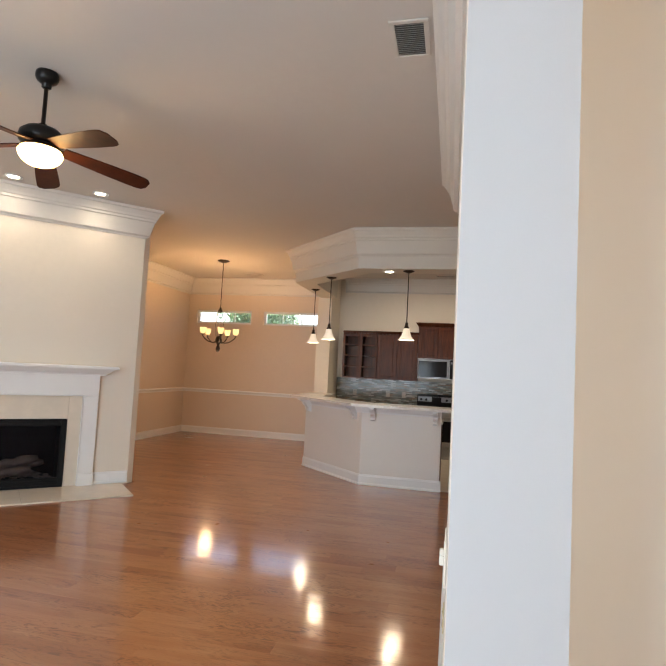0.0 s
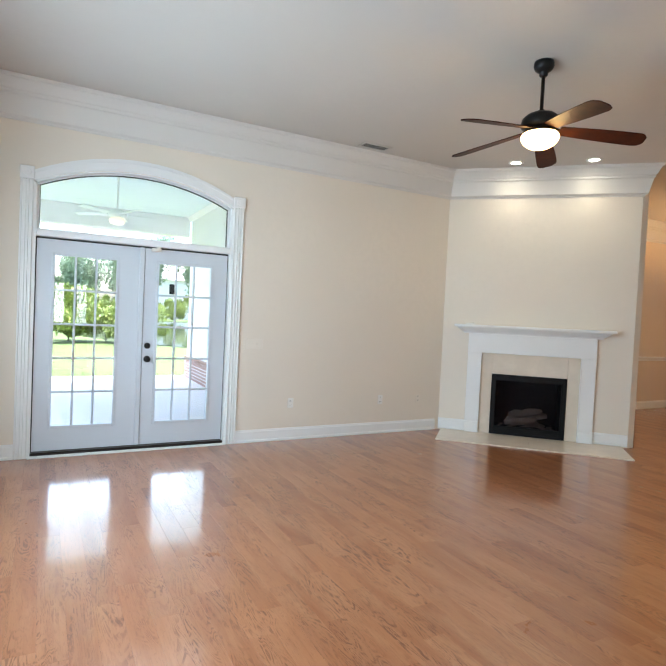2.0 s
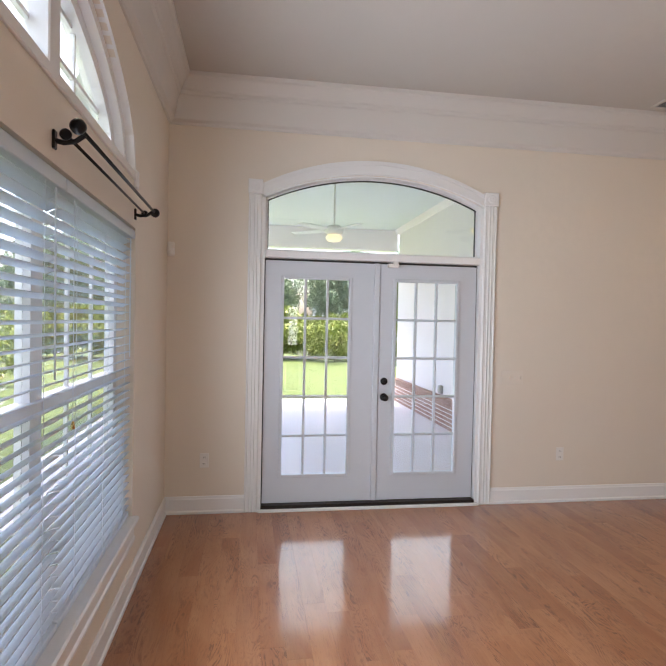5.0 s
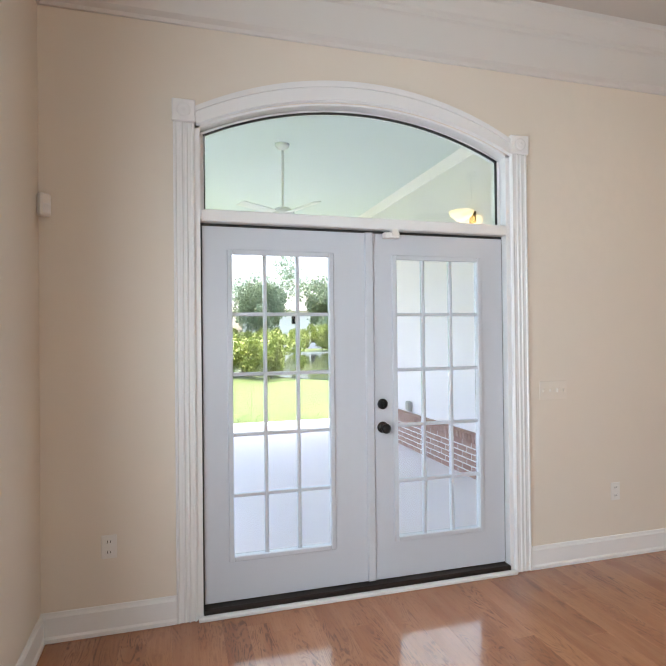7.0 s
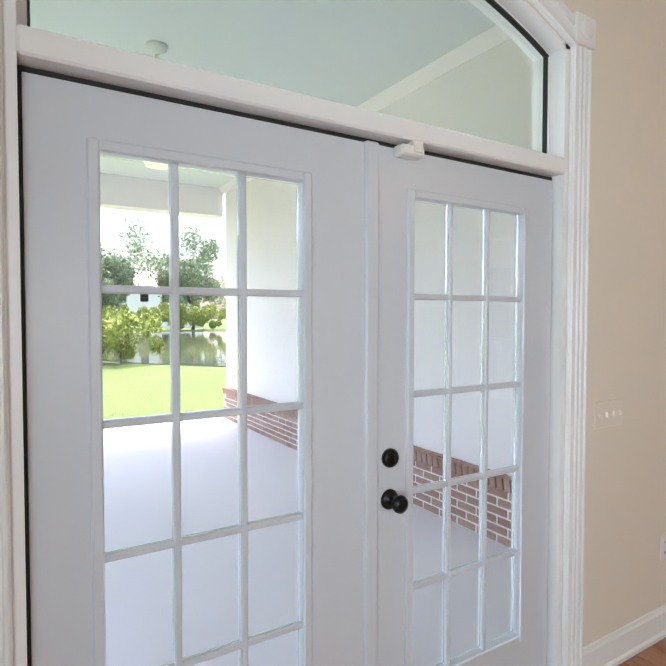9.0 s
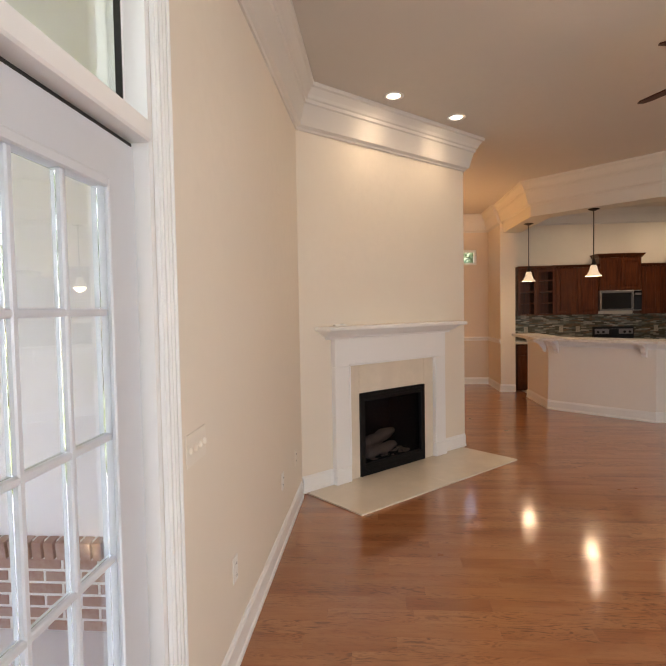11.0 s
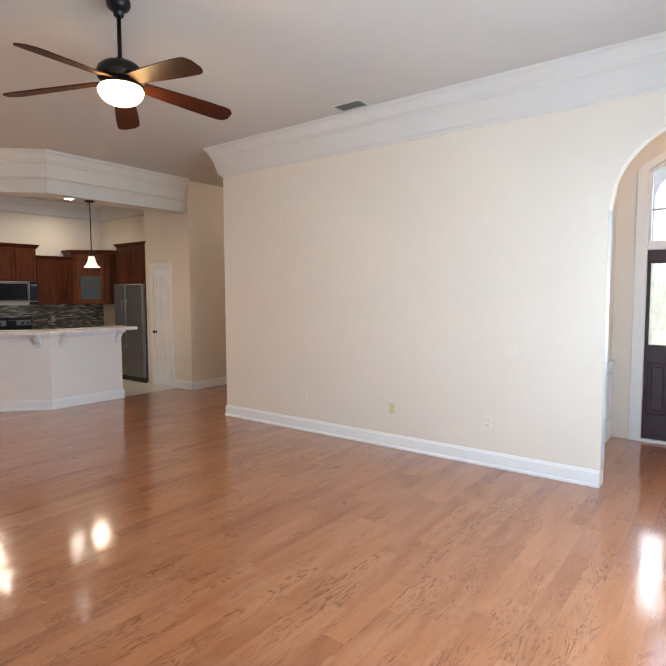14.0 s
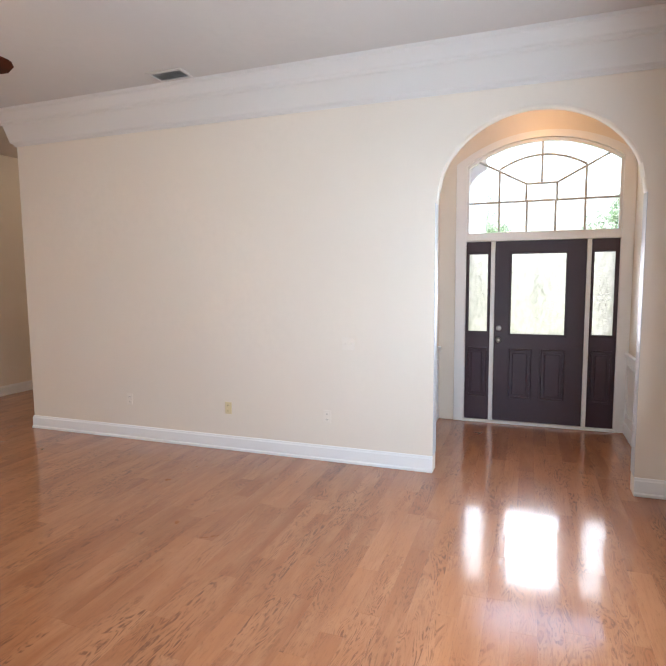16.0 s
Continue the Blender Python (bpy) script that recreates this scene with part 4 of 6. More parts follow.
wall_plate("light_switch", "white four-gang light switch beside the patio doors", "light switch", (0, 2.937, 1.113), 90, 0.205, 0.115, "switch", M_SWITCH)
wall_plate("light_switch", "white double light switch by the archway", "light switch", (WX, 2.54, 1.085), -90, 0.12, 0.115, "switch", M_SWITCH)


def sensor_box():
    s = thing("alarm_sensor", "small white alarm sensor high in the room corner", "sensor", (0.03, 0.03, 2.117), -45)
    part("body", boxed(-0.028, 0.028, -0.018, 0.022, -0.055, 0.055, 0.008), M_PLATE, s)
    part("lens", boxed(-0.020, 0.020, 0.021, 0.027, -0.045, 0.005, 0.004), M_TRIM, s)


sensor_box()


def can_light(at, power, spot=115):
    c = thing("recessed_light", "lit round recessed ceiling light with a white rim", "ceiling light", at, 0, "recessed ceiling lights")
    part("trim_ring", lathe(B(), [(0.062, -0.001), (0.090, -0.001), (0.092, -0.006), (0.064, -0.008), (0.062, -0.004)], 28), M_TRIM, c, "", True)
    part("bulb", lathe(B(), [(0.0, -0.0015), (0.060, -0.0015), (0.055, -0.006), (0.0, -0.010)], 24), M_CAN, c, "lit bulb", True)
    d = bpy.data.lights.new("can_lamp", 'SPOT')
    d.energy, d.color, d.spot_size, d.spot_blend, d.shadow_soft_size = power, (1.0, 0.82, 0.58), radians(spot), 1.0, 0.05
    o = new("can_lamp", d)
    o.matrix_world = pose(at[0], at[1], at[2] - 0.03)


can_light((0.833, 5.935, H), L_CAN * 0.5, 168)
can_light((1.464, 6.548, H), L_CAN * 0.5, 168)
can_light((4.66, 8.47, 2.94), L_CAN * 0.5)
# Two added fixtures, out of view, that brighten the kitchen.
can_light((4.594, 11.05, H), L_CAN * 1.35, 165)
can_light((6.05, 11.30, H), L_CAN * 1.35, 165)


# ---------------------------------------------------------------- front entry
def front_door():
    d = tagged(new("door_2"), "dark plum front door with frosted glass, sidelights and arched transom", "door", "", "structure")
    X0, X1 = 7.385, 7.445
    PX = lambda s, q, z: (q, s, z)
    # casing and posts
    for y0, y1 in ((0.060, 0.175), (1.735, 1.85)):
        part("casing", boxed(7.362, 7.384, y0, y1, 0, 2.90, 0.004), M_TRIM, d)
    part("arch_casing", arch_band(B(), 0.955, 0.785, 0.25, 0.895, 0.30, 2.88, 2.90, 7.362, 7.384, "arc", PX), M_TRIM, d)
    part("transom_bar", boxed(7.365, 7.50, 0.17, 1.74, 2.052, 2.145, 0.004), M_TRIM, d)
    for y0, y1 in ((0.445, 0.488), (1.418, 1.462), (0.16, 0.178), (1.732, 1.75)):
        part("post", boxed(7.370, 7.50, y0, y1, 0.03, 2.051, 0.003), M_TRIM, d)
    part("threshold", boxed(7.35, 7.54, 0.16, 1.75, 0.0, 0.028, 0.004), M_TRIM, d)

    def slab(name, y0, y1, g0, g1, gz0, gz1, panels):
        bm = box(B(), X0 + 0.01, X1, y0, g0, 0.03, 2.05)
        box(bm, X0 + 0.01, X1, g1, y1, 0.03, 2.05)
        box(bm, X0 + 0.01, X1, g0, g1, 0.03, gz0)
        box(bm, X0 + 0.01, X1, g0, g1, gz1, 2.05)
        s = part(name, bm, M_ENTRY, d, "dark plum painted wood")
        bm = B()
        for a, b, c, e in ((g0 - 0.02, g0 + 0.004, gz0 - 0.02, gz1 + 0.02), (g1 - 0.004, g1 + 0.02, gz0 - 0.02, gz1 + 0.02), (g0, g1, gz0 - 0.02, gz0 + 0.004), (g0, g1, gz1 - 0.004, gz1 + 0.02)):
            box(bm, X0 - 0.001, X0 + 0.012, a, b, c, e, 0.003)
        part("glazing_bead", bm, M_ENTRY, s)
        p = part("pane", boxed(X0 + 0.03, X0 + 0.036, g0, g1, gz0, gz1), M_FROST, s, "frosted patterned glass")
        p.visible_shadow = False
        cy, cz, hw = (g0 + g1) / 2, (gz0 + gz1) / 2, min(0.085, (g1 - g0) * 0.30)
        motif = [[(0, 0.15), (hw, 0), (0, -0.15), (-hw, 0), (0, 0.15)]]
        for sy in (-1, 1):
            for sz in (-1, 1):
                motif.append([(sy * hw * 0.25 * q * (4 - q) / 1.6, sz * (0.02 + 0.055 * q)) for q in range(5)])
                motif.append([(sy * hw * (0.3 + 0.3 * q), sz * (0.012 + 0.022 * q * (3 - q) / 2)) for q in range(4)])
        bm = B()
        for line in motif:
            tube(bm, [(X0 + 0.041, cy + p, cz - 0.04 + q) for p, q in line], 0.0022, 5)
        part("etched_motif", bm, M_ETCH, s, "etched floral line pattern on the glass")
        for a, b, c, e in panels:
            bm = box(B(), X0 + 0.003, X0 + 0.012, a, b, c, e, 0.003)
            box(bm, X0 - 0.004, X0 + 0.004, a + 0.042, b - 0.042, c + 0.042, e - 0.042, 0.009)
            for p0, p1, q0, q1 in ((a - 0.004, a + 0.016, c - 0.004, e + 0.004), (b - 0.016, b + 0.004, c - 0.004, e + 0.004), (a + 0.016, b - 0.016, c - 0.004, c + 0.016), (a + 0.016, b - 0.016, e - 0.016, e + 0.004)):
                box(bm, X0 - 0.014, X0 + 0.004, p0, p1, q0, q1, 0.006)
            part("raised_panel", bm, M_ENTRY, s)
        return s

    main = slab("leaf", 0.490, 1.416, 0.683, 1.243, 1.022, 1.912, [(1.015, 1.255, 0.30, 0.855), (0.675, 0.920, 0.30, 0.855)])
    slab("sidelight", 1.463, 1.731, 1.490, 1.700, 1.045, 1.915, [(1.495, 1.700, 0.30, 0.86)])
    slab("sidelight", 0.179, 0.444, 0.215, 0.420, 1.030, 1.915, [(0.215, 0.420, 0.30, 0.86)])
    for z in (1.085, 0.955):
        m = Matrix.Translation((X0 + 0.008, 1.365, z)) @ Matrix.Rotation(radians(-90), 4, 'Y')
        part("knob" if z < 1 else "deadbolt", lathe(B(), [(0.030, 0), (0.030, 0.006), (0.012, 0.012), (0.012, 0.03), (0.026, 0.042), (0.028, 0.056), (0.015, 0.066), (0, 0.067)] if z < 1 else [(0.03, 0), (0.03, 0.012), (0.022, 0.02), (0, 0.021)], 20, m), M_STEEL, main, "satin nickel", True)
    # transom
    p = part("transom_pane", arch_pane(B(), 0.19, 1.72, 2.146, 2.868, 0.245, 7.435, 7.44, "arc", PX), M_GLASS, d)
    p.visible_shadow = False
    part("transom_frame", arch_band(B(), 0.955, 0.755, 0.235, 0.785, 0.25, 2.86, 2.88, 7.40, 7.46, "arc", PX), M_TRIM, d)
    for y0, y1 in ((0.17, 0.20), (1.71, 1.74)):
        part("transom_frame", boxed(7.40, 7.46, y0, y1, 2.146, 2.865), M_TRIM, d)
    bars = [((0.2, 2.476), (1.71, 2.476))]
    bars += [((y, 2.146), (y, 2.476)) for y in (0.52, 0.81, 1.10, 1.39)]
    bars += [((0.52, 2.476), (0.52, 2.83)), ((1.39, 2.476), (1.39, 2.83)), ((0.955, 2.66), (0.955, 3.11)), ((0.80, 2.476), (0.80, 2.66)), ((1.11, 2.476), (1.11, 2.66)), ((0.80, 2.66), (1.11, 2.66)), ((0.80, 2.66), (0.22, 2.97)), ((1.11, 2.66), (1.69, 2.97))]
    for a, b in bars:
        part("muntin", tube(B(), [(7.43, *a), (7.43, *b)], 0.013, 6), M_MUNT, d)
    arc = [(7.43, 0.955 + 0.435 * t / 8, 2.83 + 0.13 * (1 - (t / 8) ** 2)) for t in range(-8, 9)]
    part("muntin", tube(B(), arc, 0.013, 6), M_MUNT, d)


M_MUNT = plain("pale_muntin", (0.55, 0.55, 0.53), 0.4)
front_door()


def wainscot(name, x0, x1, y, side):
    bm = box(B(), x0, x1, min(y, y + side * 0.012), max(y, y + side * 0.012), 0.13, 0.82, 0.0)
    n = 2
    for k in range(n):
        a = x0 + 0.10 + (x1 - x0 - 0.1) * k / n
        b = a + (x1 - x0 - 0.1) / n - 0.10
        for p, q, r, s in ((a, b, 0.22, 0.245), (a, b, 0.72, 0.745), (a, a + 0.025, 0.245, 0.72), (b - 0.025, b, 0.245, 0.72)):
            box(bm, p, q, min(y + side * 0.010, y + side * 0.026), max(y + side * 0.010, y + side * 0.026), r, s, 0.004)
    box(bm, x0, x1, min(y, y + side * 0.038), max(y, y + side * 0.038), 0.821, 0.866, 0.008)
    box(bm, x0, x1, min(y, y + side * 0.02), max(y, y + side * 0.02), 0.001, 0.1295, 0.004)
    structure(name, bm, M_TRIM, "white panelled wainscot with a chair rail in the entry", "wainscot")


wainscot("trim_wainscot_north", 5.71, 7.36, 2.038, -1)
wainscot("trim_wainscot_south", 5.71, 7.36, 0.062, 1)


# ---------------------------------------------------------------- breakfast bar
def breakfast_bar():
    b = thing("breakfast_bar", "cream panelled angled breakfast bar with a pale stone top", "breakfast bar", (0, 0, 0))
    out = [(3.28, 10.72), (3.28, 9.58), (4.36, 8.55), (5.44, 8.55)]
    inn = [(3.44, 10.72), (3.44, 9.65), (4.42, 8.71), (5.44, 8.71)]

    def ring(pts_o, pts_i, z0, z1, bm=None):
        bm = bm or B()
        vo0, vo1 = [bm.verts.new((*p, z0)) for p in pts_o], [bm.verts.new((*p, z1)) for p in pts_o]
        vi0, vi1 = [bm.verts.new((*p, z0)) for p in pts_i], [bm.verts.new((*p, z1)) for p in pts_i]
        for i in range(len(pts_o) - 1):
            bm.faces.new((vo0[i], vo0[i + 1], vo1[i + 1], vo1[i]))
            bm.faces.new((vi0[i], vi1[i], vi1[i + 1], vi0[i + 1]))
            bm.faces.new((vo1[i], vo1[i + 1], vi1[i + 1], vi1[i]))
            bm.faces.new((vo0[i], vi0[i], vi0[i + 1], vo0[i + 1]))
        bm.faces.new((vo0[0], vo1[0], vi1[0], vi0[0]))
        bm.faces.new((vo0[-1], vi0[-1], vi1[-1], vo1[-1]))
        return bm

    part("panel", ring(out, inn, 0.0, 1.06), M_PANEL, b, "smooth cream painted panel")
    part("baseboard", sweep(B(), BASE, [(5.46, 8.549), (4.36, 8.549), (3.279, 9.58), (3.279, 10.72)]), M_TRIM, b)
    part("top_moulding", sweep(B(), [(0.0, 0.975), (0.012, 0.975), (0.016, 1.0), (0.03, 1.012), (0.045, 1.055), (0.06, 1.069), (0.0, 1.069)], [(5.44, 8.549), (4.36, 8.549), (3.279, 9.58), (3.279, 10.72)]), M_TRIM, b)
    to = [(3.03, 10.80), (3.03, 9.47), (4.25, 8.30), (5.56, 8.30)]
    ti = [(3.50, 10.80), (3.50, 9.68), (4.45, 8.76), (5.56, 8.76)]
    part("bar_top", ring(to, ti, 1.07, 1.112), M_STONE, b, "pale speckled stone top")

    def corbel(x, y, ang):
        bm = B()
        prof = [(0.0, 0.0), (0.19, 0.0), (0.19, -0.025), (0.165, -0.04), (0.13, -0.05), (0.10, -0.075), (0.09, -0.105), (0.06, -0.12), (0.045, -0.15), (0.05, -0.175), (0.03, -0.19), (0.0, -0.195)]
        lo = [bm.verts.new((-0.03, -o, z)) for o, z in prof]
        hi = [bm.verts.new((0.03, -o, z)) for o, z in prof]
        bm.faces.new(lo)
        bm.faces.new(hi[::-1])
        for i in range(len(prof)):
            j = (i + 1) % len(prof)
            bm.faces.new((lo[i], lo[j], hi[j], hi[i]))
        o = part("corbel", bm, M_TRIM, b)
        o.matrix_basis = pose(x, y, 1.066, 0, 0, ang)

    for x, y, a in ((5.36, 8.548, 0), (4.52, 8.548, 0), (4.26, 8.644, -43.6), (3.38, 9.484, -43.6), (3.279, 9.72, -90)):
        corbel(x, y, a)


breakfast_bar()


# ---------------------------------------------------------------- kitchen
def door_panel(bm, x0, x1, z0, z1, y):
    """A raised-panel cabinet front, facing -y."""
    box(bm, x0, x1, y - 0.019, y, z0, z1, 0.003)
    w = 0.055
    for a, b, c, d in ((x0, x0 + w, z0, z1), (x1 - w, x1, z0, z1), (x0 + w, x1 - w, z0, z0 + w), (x0 + w, x1 - w, z1 - w, z1)):
        box(bm, a, b, y - 0.026, y - 0.018, c, d, 0.003)
    box(bm, x0 + w + 0.025, x1 - w - 0.025, y - 0.025, y - 0.018, z0 + w + 0.025, z1 - w - 0.025, 0.006)


def cabinet(name, label, at, rz, w, d, h, fronts, crown=0.0, group="kitchen wall cabinets"):
    c = thing(name, label, "cabinet", at, rz, group)
    part("body", boxed(0, w, -d, -0.001, 0, h, 0.002), M_CAB, c)
    for x0, x1, z0, z1 in fronts:
        bm = B()
        door_panel(bm, x0, x1, z0, z1, -d - 0.001)
        dr = part("door" if z1 - z0 > 0.25 else "drawer", bm, M_CAB, c)
    if crown:
        bm = B()
        prof = [(0.0, h + 0.0005), (0.012, h + 0.0005), (0.02, h + 0.02), (0.05, h + crown * 0.8), (0.056, h + crown), (0.0, h + crown)]
        sweep(bm, prof, [(w, -0.02), (w, -d), (0, -d), (0, -0.02)])
        part("crown", bm, M_CAB, c)
    return c


KB = 12.10
UB = 1.41


def shelf_cabinet(x0, w):
    c = thing("shelf_cabinet", "open cherry-stained wall shelf unit, empty", "cabinet", (x0, KB, UB), 0, "kitchen wall cabinets")
    h, d = 0.90, 0.32
    bm = box(B(), 0, 0.03, -d, -0.001, 0, h)
    box(bm, w - 0.03, w, -d, -0.001, 0, h)
    box(bm, 0.03, w - 0.03, -0.012, -0.001, 0, h)
    part("body", bm, M_CAB, c)
    for k in range(5):
        z = 0.0 + k * (h - 0.025) / 4
        part("shelf", boxed(0.031, w - 0.031, -d, -0.013, z, z + 0.025, 0.002), M_CAB, c)
    bm = box(B(), -0.0, 0.045, -d - 0.018, -d - 0.001, 0, h, 0.002)
    box(bm, w - 0.045, w, -d - 0.018, -d - 0.001, 0, h, 0.002)
    box(bm, 0.045, w - 0.045, -d - 0.018, -d - 0.001, h - 0.07, h, 0.002)
    part("face_frame", bm, M_CAB, c)
    part("crown", boxed(-0.004, w + 0.004, -d - 0.045, -0.001, h + 0.0005, h + 0.045, 0.008), M_CAB, c)


shelf_cabinet(3.39, 0.345)
shelf_cabinet(3.738, 0.345)
cabinet("wall_cabinet", "cherry-stained wall cabinet with two raised-panel doors", (4.087, KB, UB), 0, 0.80, 0.32, 0.90, [(0.012, 0.396, 0.012, 0.888), (0.404, 0.788, 0.012, 0.888)], 0.05)
cabinet("wall_cabinet", "cherry-stained cabinet above the microwave", (4.892, KB, 1.86), 0, 0.765, 0.36, 0.62, [(0.012, 0.378, 0.012, 0.608), (0.386, 0.753, 0.012, 0.608)], 0.075)
cabinet("wall_cabinet", "cherry-stained wall cabinet with two raised-panel doors", (5.662, KB, UB), 0, 0.70, 0.32, 0.90, [(0.012, 0.346, 0.012, 0.888), (0.354, 0.688, 0.012, 0.888)], 0.05)


def corner_cabinet():
    c = thing("corner_cabinet", "tall cherry-stained corner wall cabinet with a small glass door", "cabinet", (0, 0, UB), 0, "kitchen wall cabinets")
    h = 1.03
    plan = [(6.366, KB - 0.001), (6.366, KB - 0.32), (6.88, KB - 0.82), (7.199, KB - 0.82), (7.199, KB - 0.001)]
    bm = B()
    lo, hi = [bm.verts.new((*p, 0)) for p in plan], [bm.verts.new((*p, h)) for p in plan]
    bm.faces.new(lo)
    bm.faces.new(hi[::-1])
    for i in range(5):
        j = (i + 1) % 5
        bm.faces.new((lo[i], lo[j], hi[j], hi[i]))
    part("body", bm, M_CAB, c)
    a = Vector((6.366, KB - 0.32, 0))
    u = Vector((6.88 - 6.366, -0.5, 0))
    L = u.length
    ang = math.degrees(math.atan2(u.y, u.x))
    m = pose(a.x, a.y, 0, 0, 0, ang)
    bm = B()
    for p, q, r, s in ((0.10, 0.17, 0.02, h - 0.02), (L - 0.17, L - 0.10, 0.02, h - 0.02), (0.17, L - 0.17, 0.02, 0.10), (0.17, L - 0.17, h - 0.12, h - 0.02), (0.17, L - 0.17, 0.56, 0.60)):
        box(bm, p, q, -0.022, -0.001, r, s, 0.003)
    bmesh.ops.transform(bm, matrix=m, verts=bm.verts)
    d = part("door", bm, M_CAB, c)
    bm = boxed(0.17, L - 0.17, -0.010, -0.006, 0.10, 0.56)
    bmesh.ops.transform(bm, matrix=m, verts=bm.verts)
    part("pane", bm, M_CABGL_REFLECT, d, "glass pane tinted blue for the reflected window")
    bm = B()
    box(bm, L / 2 - 0.005, L / 2 + 0.005, -0.016, -0.010, 0.10, 0.56)
    box(bm, 0.17, L - 0.17, -0.016, -0.010, 0.33, 0.34)
    bmesh.ops.transform(bm, matrix=m, verts=bm.verts)
    part("muntin", bm, M_CAB, d)
    bm = sweep(B(), [(0, h), (0.015, h), (0.05, h + 0.05), (0.05, h + 0.065), (0, h + 0.065)], plan[:4][::-1])
    part("crown", bm, M_CAB, c)


# The blue base colour paints a window's reflection into the pane.
M_CABGL_REFLECT = plain("cabinet_glass_reflection", (0.13, 0.20, 0.27), 0.05, 0.6)
corner_cabinet()
cabinet("fridge_cabinet", "deep cherry-stained cabinet above the refrigerator", (7.20, 9.455, 1.80), -90, 0.94, 0.66, 0.68, [(0.012, 0.464, 0.012, 0.668), (0.476, 0.928, 0.012, 0.668)], 0.07).matrix_basis = pose(7.199, 10.395, 1.80, 0, 0, -90)

# base run
for x0, w, fr in ((3.30, 0.62, 1), (3.925, 0.95, 2)):
    fronts = []
    for k in range(fr):
        a, b = 0.012 + (w - 0.012) * k / fr, (w - 0.012) * (k + 1) / fr
        fronts += [(a, b, 0.11, 0.66), (a, b, 0.685, 0.84)]
    cabinet("base_cabinet", "cherry-stained base cabinet under the worktop", (x0, KB, 0.0), 0, w, 0.58, 0.87, fronts, 0, "kitchen base cabinets")
cabinet("base_cabinet", "cherry-stained base cabinet under the worktop", (5.665, KB, 0.0), 0, 1.53, 0.58, 0.87, [(0.012, 0.45, 0.11, 0.66), (0.012, 0.45, 0.685, 0.84), (0.46, 0.90, 0.11, 0.66), (0.46, 0.90, 0.685, 0.84)], 0, "kitchen base cabinets")
for x0, x1 in ((3.24, 4.885), (5.662, 7.195)):
    t = thing("worktop", "pale speckled stone kitchen worktop along the wall", "worktop", (0, 0, 0.872), 0, "kitchen worktops")
    part("slab", boxed(x0, x1, KB - 0.62, KB - 0.012, 0, 0.035, 0.006), M_STONE, t)
# inner side of the bar: low cabinets, their worktop
lowb = thing("base_cabinet", "cherry-stained base cabinet behind the breakfast bar", "cabinet", (0, 0, 0), 0, "kitchen base cabinets")
part("body", boxed(4.46, 5.43, 8.715, 9.25, 0.0, 0.87, 0.003), M_CAB, lowb)
part("side_panel", boxed(5.431, 5.445, 8.715, 9.25, 0.0, 0.87, 0.002), M_CAB, lowb)
lt = thing("worktop", "pale speckled stone worktop behind the breakfast bar", "worktop", (0, 0, 0.872), 0, "kitchen worktops")
part("slab", boxed(4.46, 5.46, 8.715, 9.30, 0, 0.035, 0.006), M_STONE, lt)


def backsplash():
    bm = boxed(3.222, 7.198, KB - 0.0105, KB - 0.001, 0.908, UB - 0.002)
    structure("trim_backsplash", bm, M_MOSAIC, "mosaic backsplash of narrow grey, green and brown glass strips", "backsplash")


def mosaic():
    m, nt, b = mat_new("mosaic_strips")
    geo = nt.nodes.new("ShaderNodeNewGeometry")
    sep = nt.nodes.new("ShaderNodeSeparateXYZ")
    cmb = nt.nodes.new("ShaderNodeCombineXYZ")
    nt.links.new(geo.outputs["Position"], sep.inputs[0])
    nt.links.new(sep.outputs["X"], cmb.inputs["X"])
    nt.links.new(sep.outputs["Z"], cmb.inputs["Y"])
    br = nt.nodes.new("ShaderNodeTexBrick")
    br.inputs["Scale"].default_value = 1.0
    br.inputs["Brick Width"].default_value, br.inputs["Row Height"].default_value = 0.11, 0.022
    br.inputs["Mortar Size"].default_value = 0.0012
    br.inputs["Color1"].default_value, br.inputs["Color2"].default_value = (0.0, 0.0, 0.0, 1), (1, 1, 1, 1)
    br.inputs["Mortar"].default_value = (0.5, 0.5, 0.5, 1)
    nt.links.new(cmb.outputs[0], br.inputs["Vector"])
    r = nt.nodes.new("ShaderNodeValToRGB")
    r.color_ramp.interpolation = 'CONSTANT'
    for k, (p, c) in enumerate(((0.0, (0.08, 0.07, 0.05)), (0.3, (0.22, 0.22, 0.19)), (0.5, (0.12, 0.13, 0.11)), (0.68, (0.36, 0.34, 0.29)), (0.85, (0.17, 0.11, 0.07)))):
        e = r.color_ramp.elements[k] if k < 2 else r.color_ramp.elements.new(p)
        e.position, e.color = p, (*c, 1)
    nt.links.new(br.outputs["Color"], r.inputs[0])
    nt.links.new(r.outputs[0], b.inputs["Base Color"])
    b.inputs["Roughness"].default_value = 0.18
    bump(nt, b, br.outputs["Fac"], 0.3, 0.002)
    return m


M_MOSAIC = mosaic()
M_ALMOND = paint("almond_plastic", (0.42, 0.36, 0.28), 0.4, 0.01)
backsplash()
for x in (3.62, 4.30, 4.62, 6.10):
    wall_plate("wall_outlet", "almond outlet set in the mosaic backsplash", "outlet", (x, KB - 0.0115, 1.12), 0, 0.075, 0.116, "outlet", M_ALMOND, "kitchen outlets")


